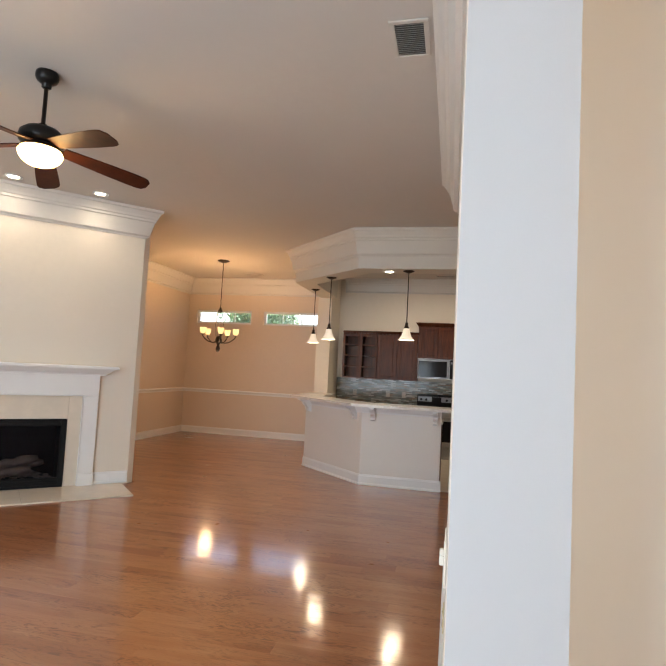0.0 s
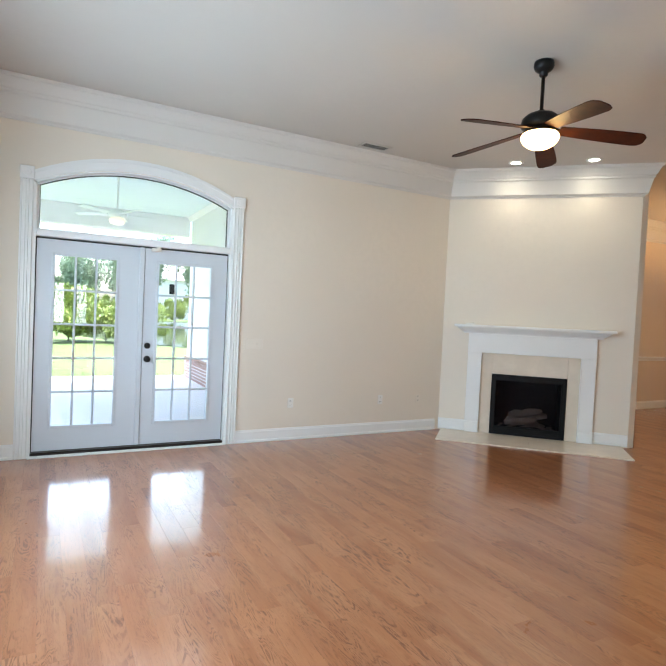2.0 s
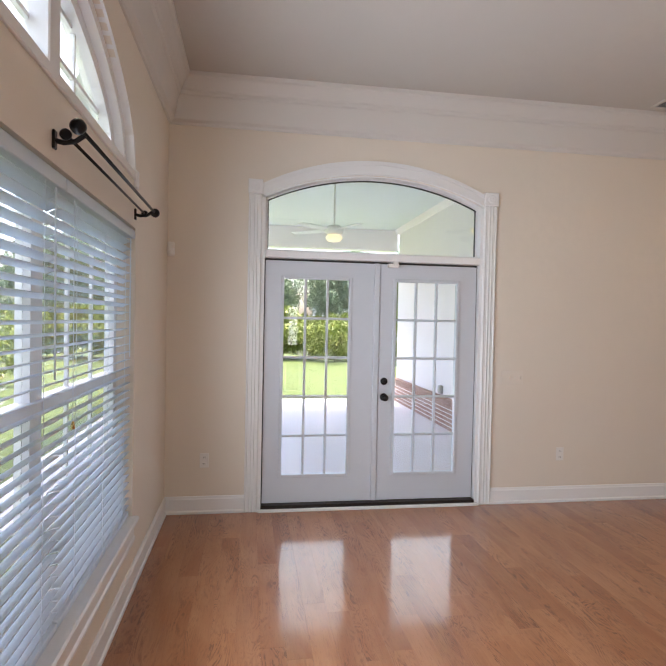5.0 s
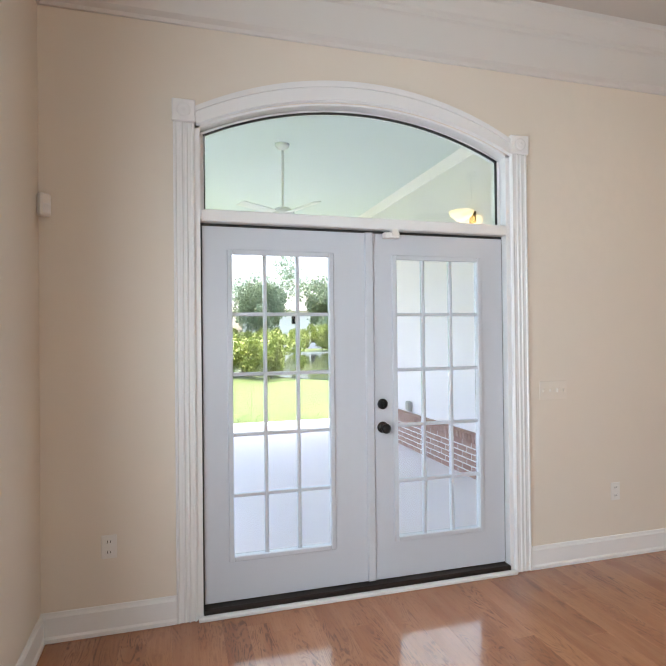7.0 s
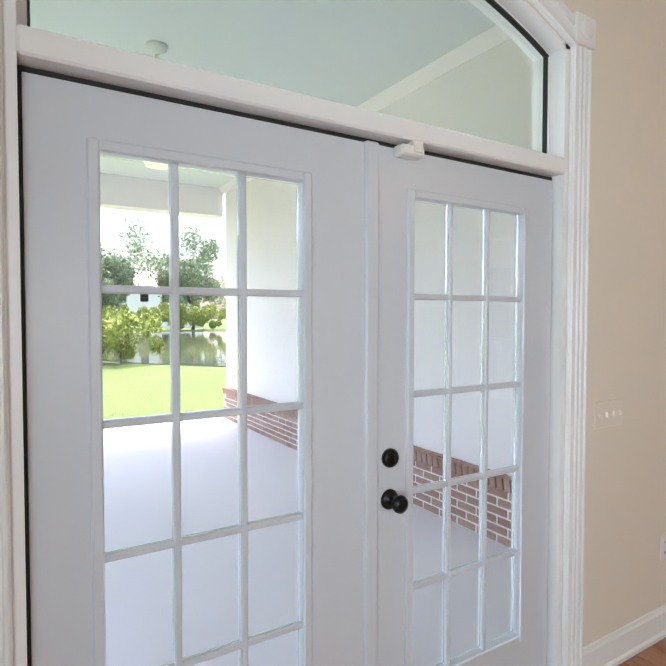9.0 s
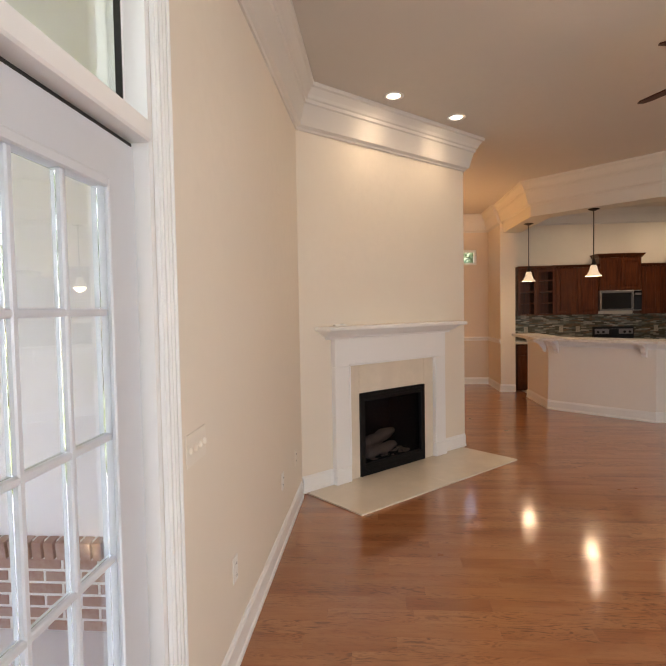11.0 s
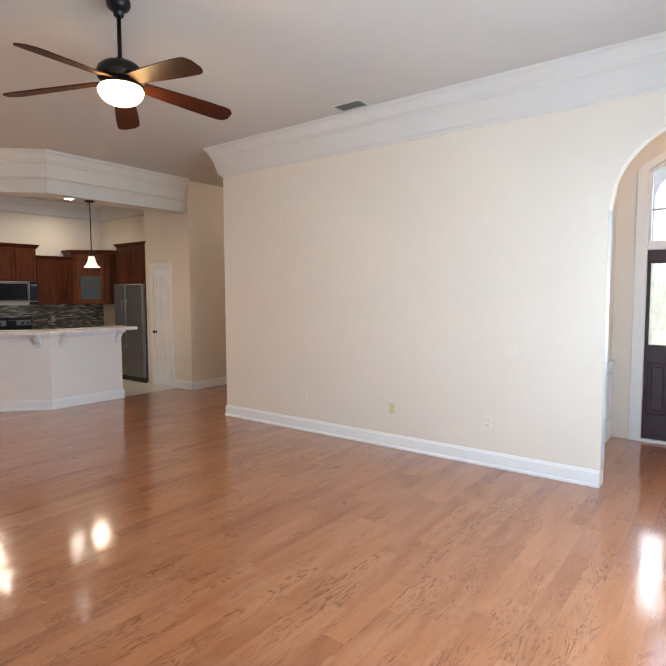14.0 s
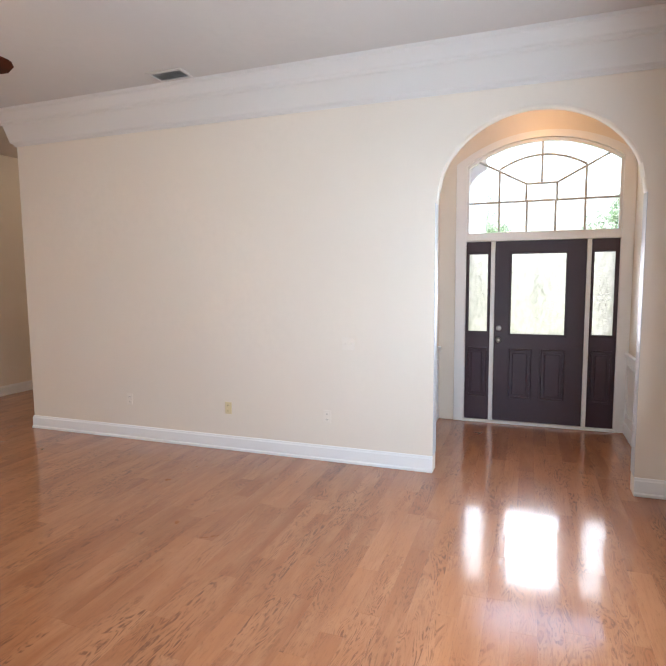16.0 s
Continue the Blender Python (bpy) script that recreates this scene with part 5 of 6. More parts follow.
def microwave():
    m = thing("microwave", "stainless steel over-range microwave with a black window", "microwave", (4.895, KB - 0.001, 1.475), 0)
    w, h, d = 0.758, 0.383, 0.385
    part("case", boxed(0, w, -d, 0, 0, h, 0.004), M_STEEL, m)
    part("door", boxed(0.006, w * 0.80, -d - 0.03, -d - 0.001, 0.012, h - 0.008, 0.008), M_GREYST, m)
    part("window", boxed(0.022, w * 0.735, -d - 0.033, -d - 0.0305, 0.034, h - 0.046, 0.004), M_DARKGL, m, "black glass window")
    part("handle", tube(B(), [(w * 0.765, -d - 0.03, 0.05), (w * 0.765, -d - 0.065, 0.08), (w * 0.765, -d - 0.065, h - 0.08), (w * 0.765, -d - 0.03, h - 0.05)], 0.010, 8), M_STEEL, m, "", True)
    part("control_panel", boxed(w * 0.81, w - 0.006, -d - 0.028, -d - 0.001, 0.012, h - 0.008, 0.004), M_DARKGL, m, "black control panel")
    part("display", boxed(w * 0.83, w - 0.02, -d - 0.0295, -d - 0.0283, h - 0.09, h - 0.05), M_GREYST, m)


microwave()


def cooker():
    r = thing("range", "stainless steel and black electric range with a raised control panel", "stove", (4.895, KB - 0.013, 0.0), 0)
    w, d = 0.758, 0.64
    part("body", boxed(0, w, -d, -0.001, 0.0, 0.905, 0.004), M_STEEL, r)
    part("cooktop", boxed(-0.001, w + 0.001, -d - 0.012, -0.075, 0.906, 0.922, 0.004), M_DARKGL, r, "black glass cooktop")
    part("backguard", boxed(0.0, w, -0.074, -0.001, 0.906, 1.165, 0.006), M_DARKGL, r, "black control backguard")
    part("control_strip", boxed(0.02, w - 0.02, -0.080, -0.0745, 1.02, 1.12, 0.004), M_GREYST, r)
    part("display", boxed(w * 0.38, w * 0.62, -0.084, -0.0805, 1.015, 1.115, 0.002), M_DARKGL, r)
    for x in (0.08, 0.18, w - 0.18, w - 0.08):
        part("knob", lathe(B(), [(0.024, 0), (0.022, 0.02), (0.0, 0.022)], 16, Matrix.Translation((x, -0.0806, 1.06)) @ Matrix.Rotation(radians(90), 4, 'X')), M_DARKGL, r, "", True)
    part("oven_door", boxed(0.006, w - 0.006, -d - 0.03, -d - 0.001, 0.22, 0.84, 0.006), M_STEEL, r)
    part("oven_window", boxed(0.07, w - 0.07, -d - 0.033, -d - 0.0305, 0.32, 0.70, 0.004), M_DARKGL, r)
    part("handle", tube(B(), [(0.05, -d - 0.03, 0.775), (0.06, -d - 0.07, 0.775), (w - 0.06, -d - 0.07, 0.775), (w - 0.05, -d - 0.03, 0.775)], 0.011, 8), M_STEEL, r, "", True)
    part("drawer", boxed(0.006, w - 0.006, -d - 0.028, -d - 0.001, 0.06, 0.20, 0.004), M_STEEL, r)


cooker()


def fridge():
    f = thing("refrigerator", "grey stainless side-by-side refrigerator", "refrigerator", (6.42, 9.46, 0.0), 0)
    w, d, h = 0.90, 0.74, 1.795
    part("case", boxed(0.06, d, 0.0, w, 0.02, h, 0.008), M_GREYD, f, "dark grey case")
    part("grille", boxed(0.05, 0.0595, 0.01, w - 0.01, 0.0, 0.09), M_SLOT, f)
    for y0, y1, hy in ((0.002, 0.52, 0.47), (0.526, w - 0.002, 0.575)):
        dr = part("door", boxed(0.0, 0.058, y0, y1, 0.10, h - 0.004, 0.012), M_GREYST, f)
        part("handle", tube(B(), [(0.0, hy, 0.62), (-0.045, hy, 0.66), (-0.045, hy, 1.46), (0.0, hy, 1.50)], 0.011, 8), M_STEEL, dr, "", True)


M_GREYD = plain("fridge_side", (0.075, 0.078, 0.085), 0.4, 0.3)
fridge()


def pantry_door():
    d = tagged(new("door_3"), "white panelled pantry door, closed", "door", "", "structure")
    X = 6.50
    part("leaf", boxed(X + 0.030, X + 0.055, 8.735, 9.225, 0.012, 2.043), M_TRIM, d)
    for y0, y1 in ((8.735, 8.805), (8.952, 9.008), (9.155, 9.225)):
        part("stile", boxed(X + 0.012, X + 0.0298, y0, y1, 0.012, 2.043, 0.004), M_TRIM, d)
    for z0, z1 in ((0.012, 0.18), (0.90, 1.12), (1.92, 2.043)):
        for y0, y1 in ((8.8055, 8.9515), (9.0085, 9.1545)):
            part("rail", boxed(X + 0.0125, X + 0.0298, y0, y1, z0, z1, 0.004), M_TRIM, d)
    for z0, z1 in ((1.145, 1.895), (0.205, 0.875)):
        for y0, y1 in ((8.828, 8.929), (9.031, 9.132)):
            part("raised_panel", box(B(), X + 0.017, X + 0.0298, y0, y1, z0, z1, 0.010), M_TRIM, d)
    for a, b, c, e in ((8.66, 8.732, 0, 2.052), (9.228, 9.30, 0, 2.052), (8.66, 9.30, 2.053, 2.125)):
        part("casing", boxed(X - 0.018, X - 0.0005, a, b, c, e, 0.004), M_TRIM, d)
    part("head_cap", boxed(X - 0.03, X - 0.0005, 8.65, 9.31, 2.126, 2.146, 0.004), M_TRIM, d)
    part("knob", lathe(B(), [(0.026, 0), (0.010, 0.01), (0.010, 0.03), (0.026, 0.04), (0.024, 0.058), (0, 0.062)], 16, Matrix.Translation((X + 0.012, 9.190, 0.945)) @ Matrix.Rotation(radians(-90), 4, 'Y')), M_BRONZE, d, "dark bronze knob", True)


pantry_door()


# ---------------------------------------------------------------- pendants and chandelier
def pendant(at):
    p = thing("pendant_light", "bronze pendant with a lit white glass bell shade", "pendant light", at, 0, "pendants over the breakfast bar")
    part("canopy", lathe(B(), [(0.0, 0.0), (0.078, 0.0), (0.076, -0.008), (0.05, -0.018), (0.02, -0.03), (0.0, -0.032)], 24), M_BRONZE, p, "", True)
    part("stem", lathe(B(), [(0.0, -0.03), (0.007, -0.03), (0.007, -0.71), (0.0, -0.71)], 10), M_BRONZE, p, "", True)
    part("socket", lathe(B(), [(0.0, -0.70), (0.012, -0.70), (0.02, -0.72), (0.024, -0.755), (0.034, -0.768), (0.034, -0.785), (0.0, -0.786)], 18), M_BRONZE, p, "", True)
    sh = [(0.034, -0.786), (0.044, -0.80), (0.052, -0.84), (0.064, -0.88), (0.088, -0.92), (0.112, -0.944), (0.109, -0.944), (0.085, -0.921), (0.060, -0.881), (0.048, -0.84), (0.040, -0.802), (0.032, -0.788)]
    part("shade", lathe(B(), sh, 28), M_SHADE, p, "lit white glass bell shade", True)
    part("bulb", lathe(B(), [(0, -0.80), (0.014, -0.81), (0.028, -0.85), (0.026, -0.88), (0, -0.90)], 14), M_FLAME, p, "lit bulb", True)
    point_lamp("pendant_lamp", (at[0], at[1], at[2] - 0.935), L_PEND, (1.0, 0.80, 0.55), 0.085)


for px, py in ((3.164, 10.22), (3.723, 9.0), (4.934, 8.42)):
    pendant((px, py, 2.94))


def chandelier(at):
    c = thing("chandelier", "bronze five-arm chandelier with lit amber glass cups", "chandelier", at)
    part("canopy", lathe(B(), [(0, 0), (0.11, 0), (0.108, -0.012), (0.07, -0.028), (0.02, -0.045), (0, -0.046)], 28), M_BRONZE, c, "", True)
    part("chain", tube(B(), [(0.004 * math.sin(k * 2.1), 0.004 * math.cos(k * 2.1), -0.04 - 0.84 * k / 24) for k in range(25)], 0.007, 6), M_BRONZE, c, "", True)
    part("hub", lathe(B(), [(0, -0.86), (0.014, -0.87), (0.022, -0.90), (0.05, -0.955), (0.016, -0.97), (0, -0.972)], 18), M_BRONZE, c, "", True)
    for k in range(4):
        a = radians(90 * k + 45)
        part("stay", tube(B(), [(0.03 * math.cos(a), 0.03 * math.sin(a), -0.95), (0.08 * math.cos(a), 0.08 * math.sin(a), -1.15), (0.05 * math.cos(a), 0.05 * math.sin(a), -1.43)], 0.004, 6), M_BRONZE, c)
    part("column", lathe(B(), [(0, -1.40), (0.035, -1.41), (0.055, -1.45), (0.065, -1.49), (0.04, -1.53), (0.022, -1.56), (0.030, -1.60), (0.042, -1.635), (0.034, -1.675), (0.012, -1.70), (0, -1.705)], 20), M_BRONZE, c, "", True)
    for k in range(5):
        a = radians(72 * k + 12)
        ca, sa = math.cos(a), math.sin(a)
        arm = part("arm", tube(B(), [(r * ca, r * sa, z) for r, z in ((0.03, -1.50), (0.11, -1.53), (0.19, -1.515), (0.26, -1.47), (0.305, -1.425), (0.31, -1.40))], 0.009, 8), M_BRONZE, c, "", True)
        m = Matrix.Translation((0.31 * ca, 0.31 * sa, -1.40))
        part("cup", lathe(B(), [(0, 0), (0.012, 0), (0.036, 0.012), (0.038, 0.02), (0, 0.02)], 16, m), M_BRONZE, arm, "", True)
        part("socket", lathe(B(), [(0, 0.02), (0.015, 0.02), (0.015, 0.05), (0, 0.05)], 12, m), M_IVORY, arm, "", True)
        part("glass_cup", lathe(B(), [(0.018, 0.021), (0.036, 0.03), (0.052, 0.06), (0.055, 0.10), (0.062, 0.135), (0.058, 0.135), (0.051, 0.10), (0.048, 0.062), (0.033, 0.035), (0.018, 0.026)], 20, m), M_FLAME, arm, "lit amber glass cup", True)
    for k in (0, 2, 3):
        a = radians(72 * k + 12)
        d = bpy.data.lights.new("chandelier_lamp", 'SPOT')
        d.energy, d.color, d.spot_size, d.spot_blend, d.shadow_soft_size = L_CHAND, (1.0, 0.56, 0.24), radians(172), 0.45, 0.05
        new("chandelier_lamp", d).matrix_world = pose(at[0] + 0.31 * math.cos(a), at[1] + 0.31 * math.sin(a), at[2] - 1.24, 180)

    point_lamp("chandelier_glow", (at[0], at[1], at[2] - 1.80), 1.9, (1.0, 0.60, 0.30), 0.11)


chandelier((1.345, 10.32, H))


# ---------------------------------------------------------------- dining slot windows
for k, (x0, x1) in enumerate(((-0.15, 1.17), (1.44, 2.72))):
    w = tagged(new("window_%d" % (k + 3)), "narrow high slot window with a white frame", "window", "", "structure")
    z0, z1 = 2.45, 2.757
    bm = B()
    for a, b, c, d in ((x0, x0 + 0.05, z0, z1), (x1 - 0.05, x1, z0, z1), (x0 + 0.05, x1 - 0.05, z0, z0 + 0.045), (x0 + 0.05, x1 - 0.05, z1 - 0.045, z1)):
        box(bm, a, b, 12.42, 12.50, c, d)
    part("window_frame", bm, M_TRIM, w)
    for q in (1, 2):
        x = x0 + (x1 - x0) * q / 3
        part("muntin", boxed(x - 0.008, x + 0.008, 12.455, 12.475, z0 + 0.045, z1 - 0.045), M_TRIM, w)
    p = part("pane", boxed(x0 + 0.05, x1 - 0.05, 12.46, 12.465, z0 + 0.045, z1 - 0.045), M_GLASS, w)
    p.visible_shadow = False


# ---------------------------------------------------------------- porch and garden
def lawn_mat():
    m, nt, b = mat_new("lawn_grass")
    c1 = mixed(nt, ramp(nt, noise_of(nt, 0.35, 4), 0.3, 0.7), (0.074, 0.110, 0.018), (0.112, 0.142, 0.030))
    c2 = mixed(nt, ramp(nt, noise_of(nt, 9.0, 4), 0.35, 0.7), c1, (0.050, 0.088, 0.016))
    nt.links.new(c2, b.inputs["Base Color"])
    b.inputs["Roughness"].default_value = 0.9
    bump(nt, b, noise_of(nt, 60, 3), 0.5, 0.02)
    return m


def leaf_mat(name, a, c):
    m, nt, b = mat_new(name)
    rnd = nt.nodes.new("ShaderNodeNewGeometry").outputs["Random Per Island"]
    nt.links.new(mixed(nt, rnd, a, c), b.inputs["Base Color"])
    b.inputs["Roughness"].default_value = 0.55
    b.inputs["Transmission Weight"].default_value = 0.0
    return m


M_LAWN = lawn_mat()
M_LEAFY = leaf_mat("shrub_leaf", (0.14, 0.20, 0.035), (0.36, 0.40, 0.07))
M_LEAFG = leaf_mat("tree_leaf", (0.16, 0.23, 0.13), (0.30, 0.37, 0.22))
M_BARK = paint("bark", (0.13, 0.10, 0.075), 0.9, 0.3, 30, 0.6, big=6)
M_WATER = plain("pond_water", (0.05, 0.06, 0.05), 0.06)
M_FENCE = wood("weathered_fence", (0.33, 0.27, 0.20), (0.20, 0.155, 0.11), (8, 8, 1), 3.0, 0.8, 0.0, 0.3)
M_MORTAR = paint("mortar", (0.80, 0.765, 0.74), 0.9, 0.06)


def brick_mat():
    m, nt, b = mat_new("red_brick")
    rnd = nt.nodes.new("ShaderNodeObjectInfo").outputs["Random"]
    c = mixed(nt, rnd, (0.36, 0.215, 0.18), (0.47, 0.335, 0.29))
    c2 = mixed(nt, ramp(nt, noise_of(nt, 30, 4), 0.4, 0.75), c, (0.32, 0.165, 0.13))
    nt.links.new(c2, b.inputs["Base Color"])
    b.inputs["Roughness"].default_value = 0.85
    bump(nt, b, noise_of(nt, 90, 3), 0.4, 0.003)
    return m


M_BRICK = brick_mat()

bm = B()
box(bm, -260, 260, -260, 260, -0.60, -0.16)
structure("ground", bm, M_LAWN, "mown green lawn reaching to the horizon", "lawn")
structure("pavement_porch", boxed(-7.3, -0.151, -1.8, 3.85, -0.40, -0.13, 0.01), M_CONC, "pale concrete porch slab outside the patio doors", "pavement")
pw = structure("wall_porch", boxed(-7.05, -0.151, 3.85, 4.05, -0.15, 3.60), M_SIDING, "off-white porch wall on a red brick base", "wall")
part("mortar_bed", boxed(-7.06, -0.152, 3.808, 3.849, -0.13, 0.372), M_MORTAR, pw)
structure("ceiling_porch", boxed(-7.5, -0.151, -2.0, 4.05, 3.60, 3.72), M_PORCHC, "pale painted porch ceiling", "ceiling")
structure("trim_porch_beam", boxed(-7.45, -7.15, -2.0, 3.849, 3.15, 3.60, 0.01), M_SIDING, "white boxed beam at the porch edge", "beam")
structure("trim_porch_beam_side", boxed(-7.149, -0.151, -2.0, -1.8, 3.42, 3.60, 0.01), M_SIDING, "white boxed beam at the porch edge", "beam")
structure("trim_porch_cove", sweep(B(), [(0, 3.50), (0.02, 3.50), (0.09, 3.599), (0, 3.599)], [(-0.16, 3.849), (-7.14, 3.849)]), M_SIDING, "white cove moulding under the porch ceiling", "moulding")
post = thing("porch_post", "square white porch post on a brick pier", "post", (-7.30, -1.85, -0.13))
part("shaft", boxed(-0.12, 0.12, -0.12, 0.12, 0.8, 3.28, 0.01), M_SIDING, post)
part("pier", boxed(-0.2, 0.2, -0.2, 0.2, 0.0, 0.80, 0.01), M_BRICK, post)


def porch_fan(at):
    f = thing("porch_fan", "white porch ceiling fan with a lit globe", "ceiling fan", at)
    part("canopy", lathe(B(), [(0, 0), (0.08, 0), (0.075, -0.03), (0.03, -0.07), (0, -0.07)], 20), M_TRIM, f, "", True)
    part("downrod", lathe(B(), [(0, -0.06), (0.013, -0.06), (0.013, -0.72), (0, -0.72)], 10), M_TRIM, f, "", True)
    part("motor_housing", lathe(B(), [(0, -0.70), (0.08, -0.71), (0.13, -0.75), (0.13, -0.80), (0.08, -0.83), (0, -0.83)], 24), M_TRIM, f, "", True)
    part("globe", lathe(B(), [(0, -0.83), (0.09, -0.835), (0.12, -0.87), (0.09, -0.92), (0, -0.94)], 20), M_SCONCE, f, "lit glass globe", True)
    for k in range(5):
        bm = boxed(0.16, 0.66, -0.06, 0.06, -0.004, 0.004, 0.003)
        bmesh.ops.transform(bm, matrix=pose(0, 0, -0.775, 0, 0, 72 * k + 20) @ pose(0, 0, 0, 10), verts=bm.verts)
        part("blade", bm, M_TRIM, f)


M_SCONCE = glow("sconce_glass", (1.0, 0.76, 0.36), 0.14)
porch_fan((-2.95, 1.78, 3.60))
sc = thing("porch_sconce", "lit half-bowl wall sconce on the porch wall", "wall light", (-2.45, 3.849, 2.80))
part("backplate", boxed(-0.06, 0.06, -0.02, 0.0, -0.08, 0.05, 0.004), M_BRONZE, sc)
part("bowl", lathe(B(), [(0, -0.06), (0.06, -0.05), (0.12, 0.0), (0.14, 0.05), (0.13, 0.05), (0.0, 0.02)], 20, Matrix.Translation((0, -0.15, 0))), M_SCONCE, sc, "lit amber glass bowl", True)
ob_ = thing("outdoor_outlet", "grey weatherproof outlet cover on the porch wall", "outlet", (-4.2, 3.849, 0.47))
part("cover", boxed(-0.06, 0.06, -0.05, -0.001, -0.07, 0.07, 0.01), M_GREYSL, ob_)
part("lid", boxed(-0.05, 0.05, -0.062, -0.0505, -0.05, 0.06, 0.006), M_GREYSL, ob_)


def leaf_cloud(name, n, rx, ry, rz, size, seed, mat, lumps=9):
    """Many small leaves scattered through uneven lumps."""
    rnd = random.Random(seed)
    cores = [(rnd.gauss(0, 0.42) * rx, rnd.gauss(0, 0.42) * ry, rnd.gauss(0, 0.40) * rz, rnd.uniform(0.20, 0.50)) for _ in range(lumps)]
    vs, fs = [], []
    for k in range(n):
        cx, cy, cz, cr = cores[k % lumps]
        d = Vector((rnd.gauss(0, 1), rnd.gauss(0, 1), rnd.gauss(0, 1))).normalized() * (rnd.random() ** 0.45)
        p = Vector((cx + d.x * rx * cr, cy + d.y * ry * cr, cz + d.z * rz * cr))
        q = Euler((rnd.uniform(0, 6.3), rnd.uniform(0, 6.3), rnd.uniform(0, 6.3))).to_matrix()
        s = size * rnd.uniform(0.6, 1.4)
        i = len(vs)
        vs += [p + q @ Vector(v) for v in ((-s, 0, 0), (0, -s * 0.45, s * 0.1), (s, 0, 0), (0, s * 0.45, s * 0.1))]
        fs.append((i, i + 1, i + 2, i + 3))
    me = bpy.data.meshes.new(name)
    me.from_pydata([tuple(v) for v in vs], [], fs)
    me.materials.append(mat)
    return me


def trunk_mesh(h, r, seed, limbs=5):
    rnd = random.Random(seed)
    bm = B()
    pts = [(rnd.uniform(-0.06, 0.06) * h * t, rnd.uniform(-0.06, 0.06) * h * t, h * t) for t in (0, 0.25, 0.5, 0.75, 1.0)]
    tube(bm, pts, [r, r * 0.8, r * 0.65, r * 0.45, r * 0.2], 9)
    for k in range(limbs):
        a, z = rnd.uniform(0, 6.3), h * rnd.uniform(0.4, 0.8)
        L = h * rnd.uniform(0.25, 0.4)
        tube(bm, [(0, 0, z), (L * 0.5 * math.cos(a), L * 0.5 * math.sin(a), z + L * 0.35), (L * math.cos(a), L * math.sin(a), z + L * 0.8)], [r * 0.4, r * 0.25, r * 0.08], 6)
    return finish("trunk", bm, M_BARK)


SHRUB = [leaf_cloud("foliage", 5200, 1.3, 1.3, 1.2, 0.082, 11 + k, M_LEAFY, 14) for k in range(2)]
CROWN_ME = [leaf_cloud("crown", 20000, 2.9, 2.9, 3.4, 0.115, 31 + k, M_LEAFG, 24) for k in range(2)]
STEM, TRUNK = trunk_mesh(1.1, 0.05, 3, 6), trunk_mesh(6.0, 0.22, 4, 7)
rnd = random.Random(21)
for k in range(24):
    x, y, s = -18.3 - rnd.uniform(0, 2.2), -9.5 + 1.15 * k + rnd.uniform(-0.3, 0.3), rnd.uniform(0.85, 1.12)
    if k > 10:
        s *= 0.8
    if k > 12:
        x, y, s = -56.5 - rnd.uniform(0, 2), 2.0 + 3.0 * (k - 13), rnd.uniform(1.15, 1.5)
    t = thing("shrub", "bushy yellow-green garden shrub beside the lawn and pond", "shrub", (x, y, -0.17), rnd.uniform(0, 360), "shrubs along the lawn")
    o = new("foliage", SHRUB[k % 2])
    o.parent, o.matrix_basis = t, Matrix.LocRotScale((0, 0, 1.2 * s), None, (s, s, s * 1.08))
    o = new("stem", STEM)
    o.parent = t
for k, (x, y, s) in enumerate(((-6.2, -4.9, 0.72), (-7.6, -5.6, 0.8), (-9.1, -5.9, 0.74), (-10.6, -6.7, 0.85), (-12.2, -7.2, 0.8), (-14.0, -8.0, 0.9))):
    t = thing("shrub", "bushy green garden shrub beside the side lawn", "shrub", (x, y, -0.17), 65 * k, "shrubs along the side lawn")
    o = new("foliage", SHRUB[k % 2])
    o.parent, o.matrix_basis = t, Matrix.LocRotScale((0, 0, 1.2 * s), None, (s, s, s * 1.08))
    o = new("stem", STEM)
    o.parent = t
for k, (x, y, s) in enumerate(((-44, -12, 1.1), (-58, -3, 0.9), (-61, 4.5, 1.1), (-62, 20.2, 1.42), (-60, 10.4, 1.3), (-66, 32, 1.2), (-40, -14, 1.2), (-50, -24, 1.2), (3.5, -27, 1.0), (-5, -30, 1.1), (12, -29, 1.1), (-16, -26, 1.2), (0.0, 36, 1.1), (8, 38, 1.2), (-9, 40, 1.2), (105, -18, 1.2), (108, 20, 1.2), (112, -7, 1.1), (116, 6, 1.15))):
    t = thing("tree", "leafy green tree with a full uneven crown", "tree", (x, y, -0.17), 47 * k, "trees round the garden")
    o = new("crown", CROWN_ME[k % 2])
    o.parent, o.matrix_basis = t, Matrix.LocRotScale((0, 0, 4.1 * s), None, (s, s, s))
    o = new("trunk", TRUNK)
    o.parent = t
structure("water", lathe(B(), [(0, -0.20), (16, -0.20), (16, -0.14), (0, -0.14)], 40, Matrix.Translation((-34, 14, 0)) @ Matrix.Diagonal((1.36, 0.81, 1, 1))), M_WATER, "still pond beyond the lawn", "pond")
hs = thing("house", "distant white house with a grey roof across the pond", "house", (-78, 18.0, -0.17), 10)
part("wall", boxed(-4, 4, -7, 7, 0, 5.6), M_SIDING, hs)
bm = B()
rv = [bm.verts.new(v) for v in ((-4.5, -7.5, 5.6), (4.5, -7.5, 5.6), (4.5, 7.5, 5.6), (-4.5, 7.5, 5.6), (0, -7.5, 8.3), (0, 7.5, 8.3))]
for q in ((0, 1, 4), (2, 3, 5), (0, 4, 5, 3), (1, 2, 5, 4), (0, 3, 2, 1)):
    bm.faces.new([rv[i] for i in q])
part("roof", bm, M_GREYSL, hs)
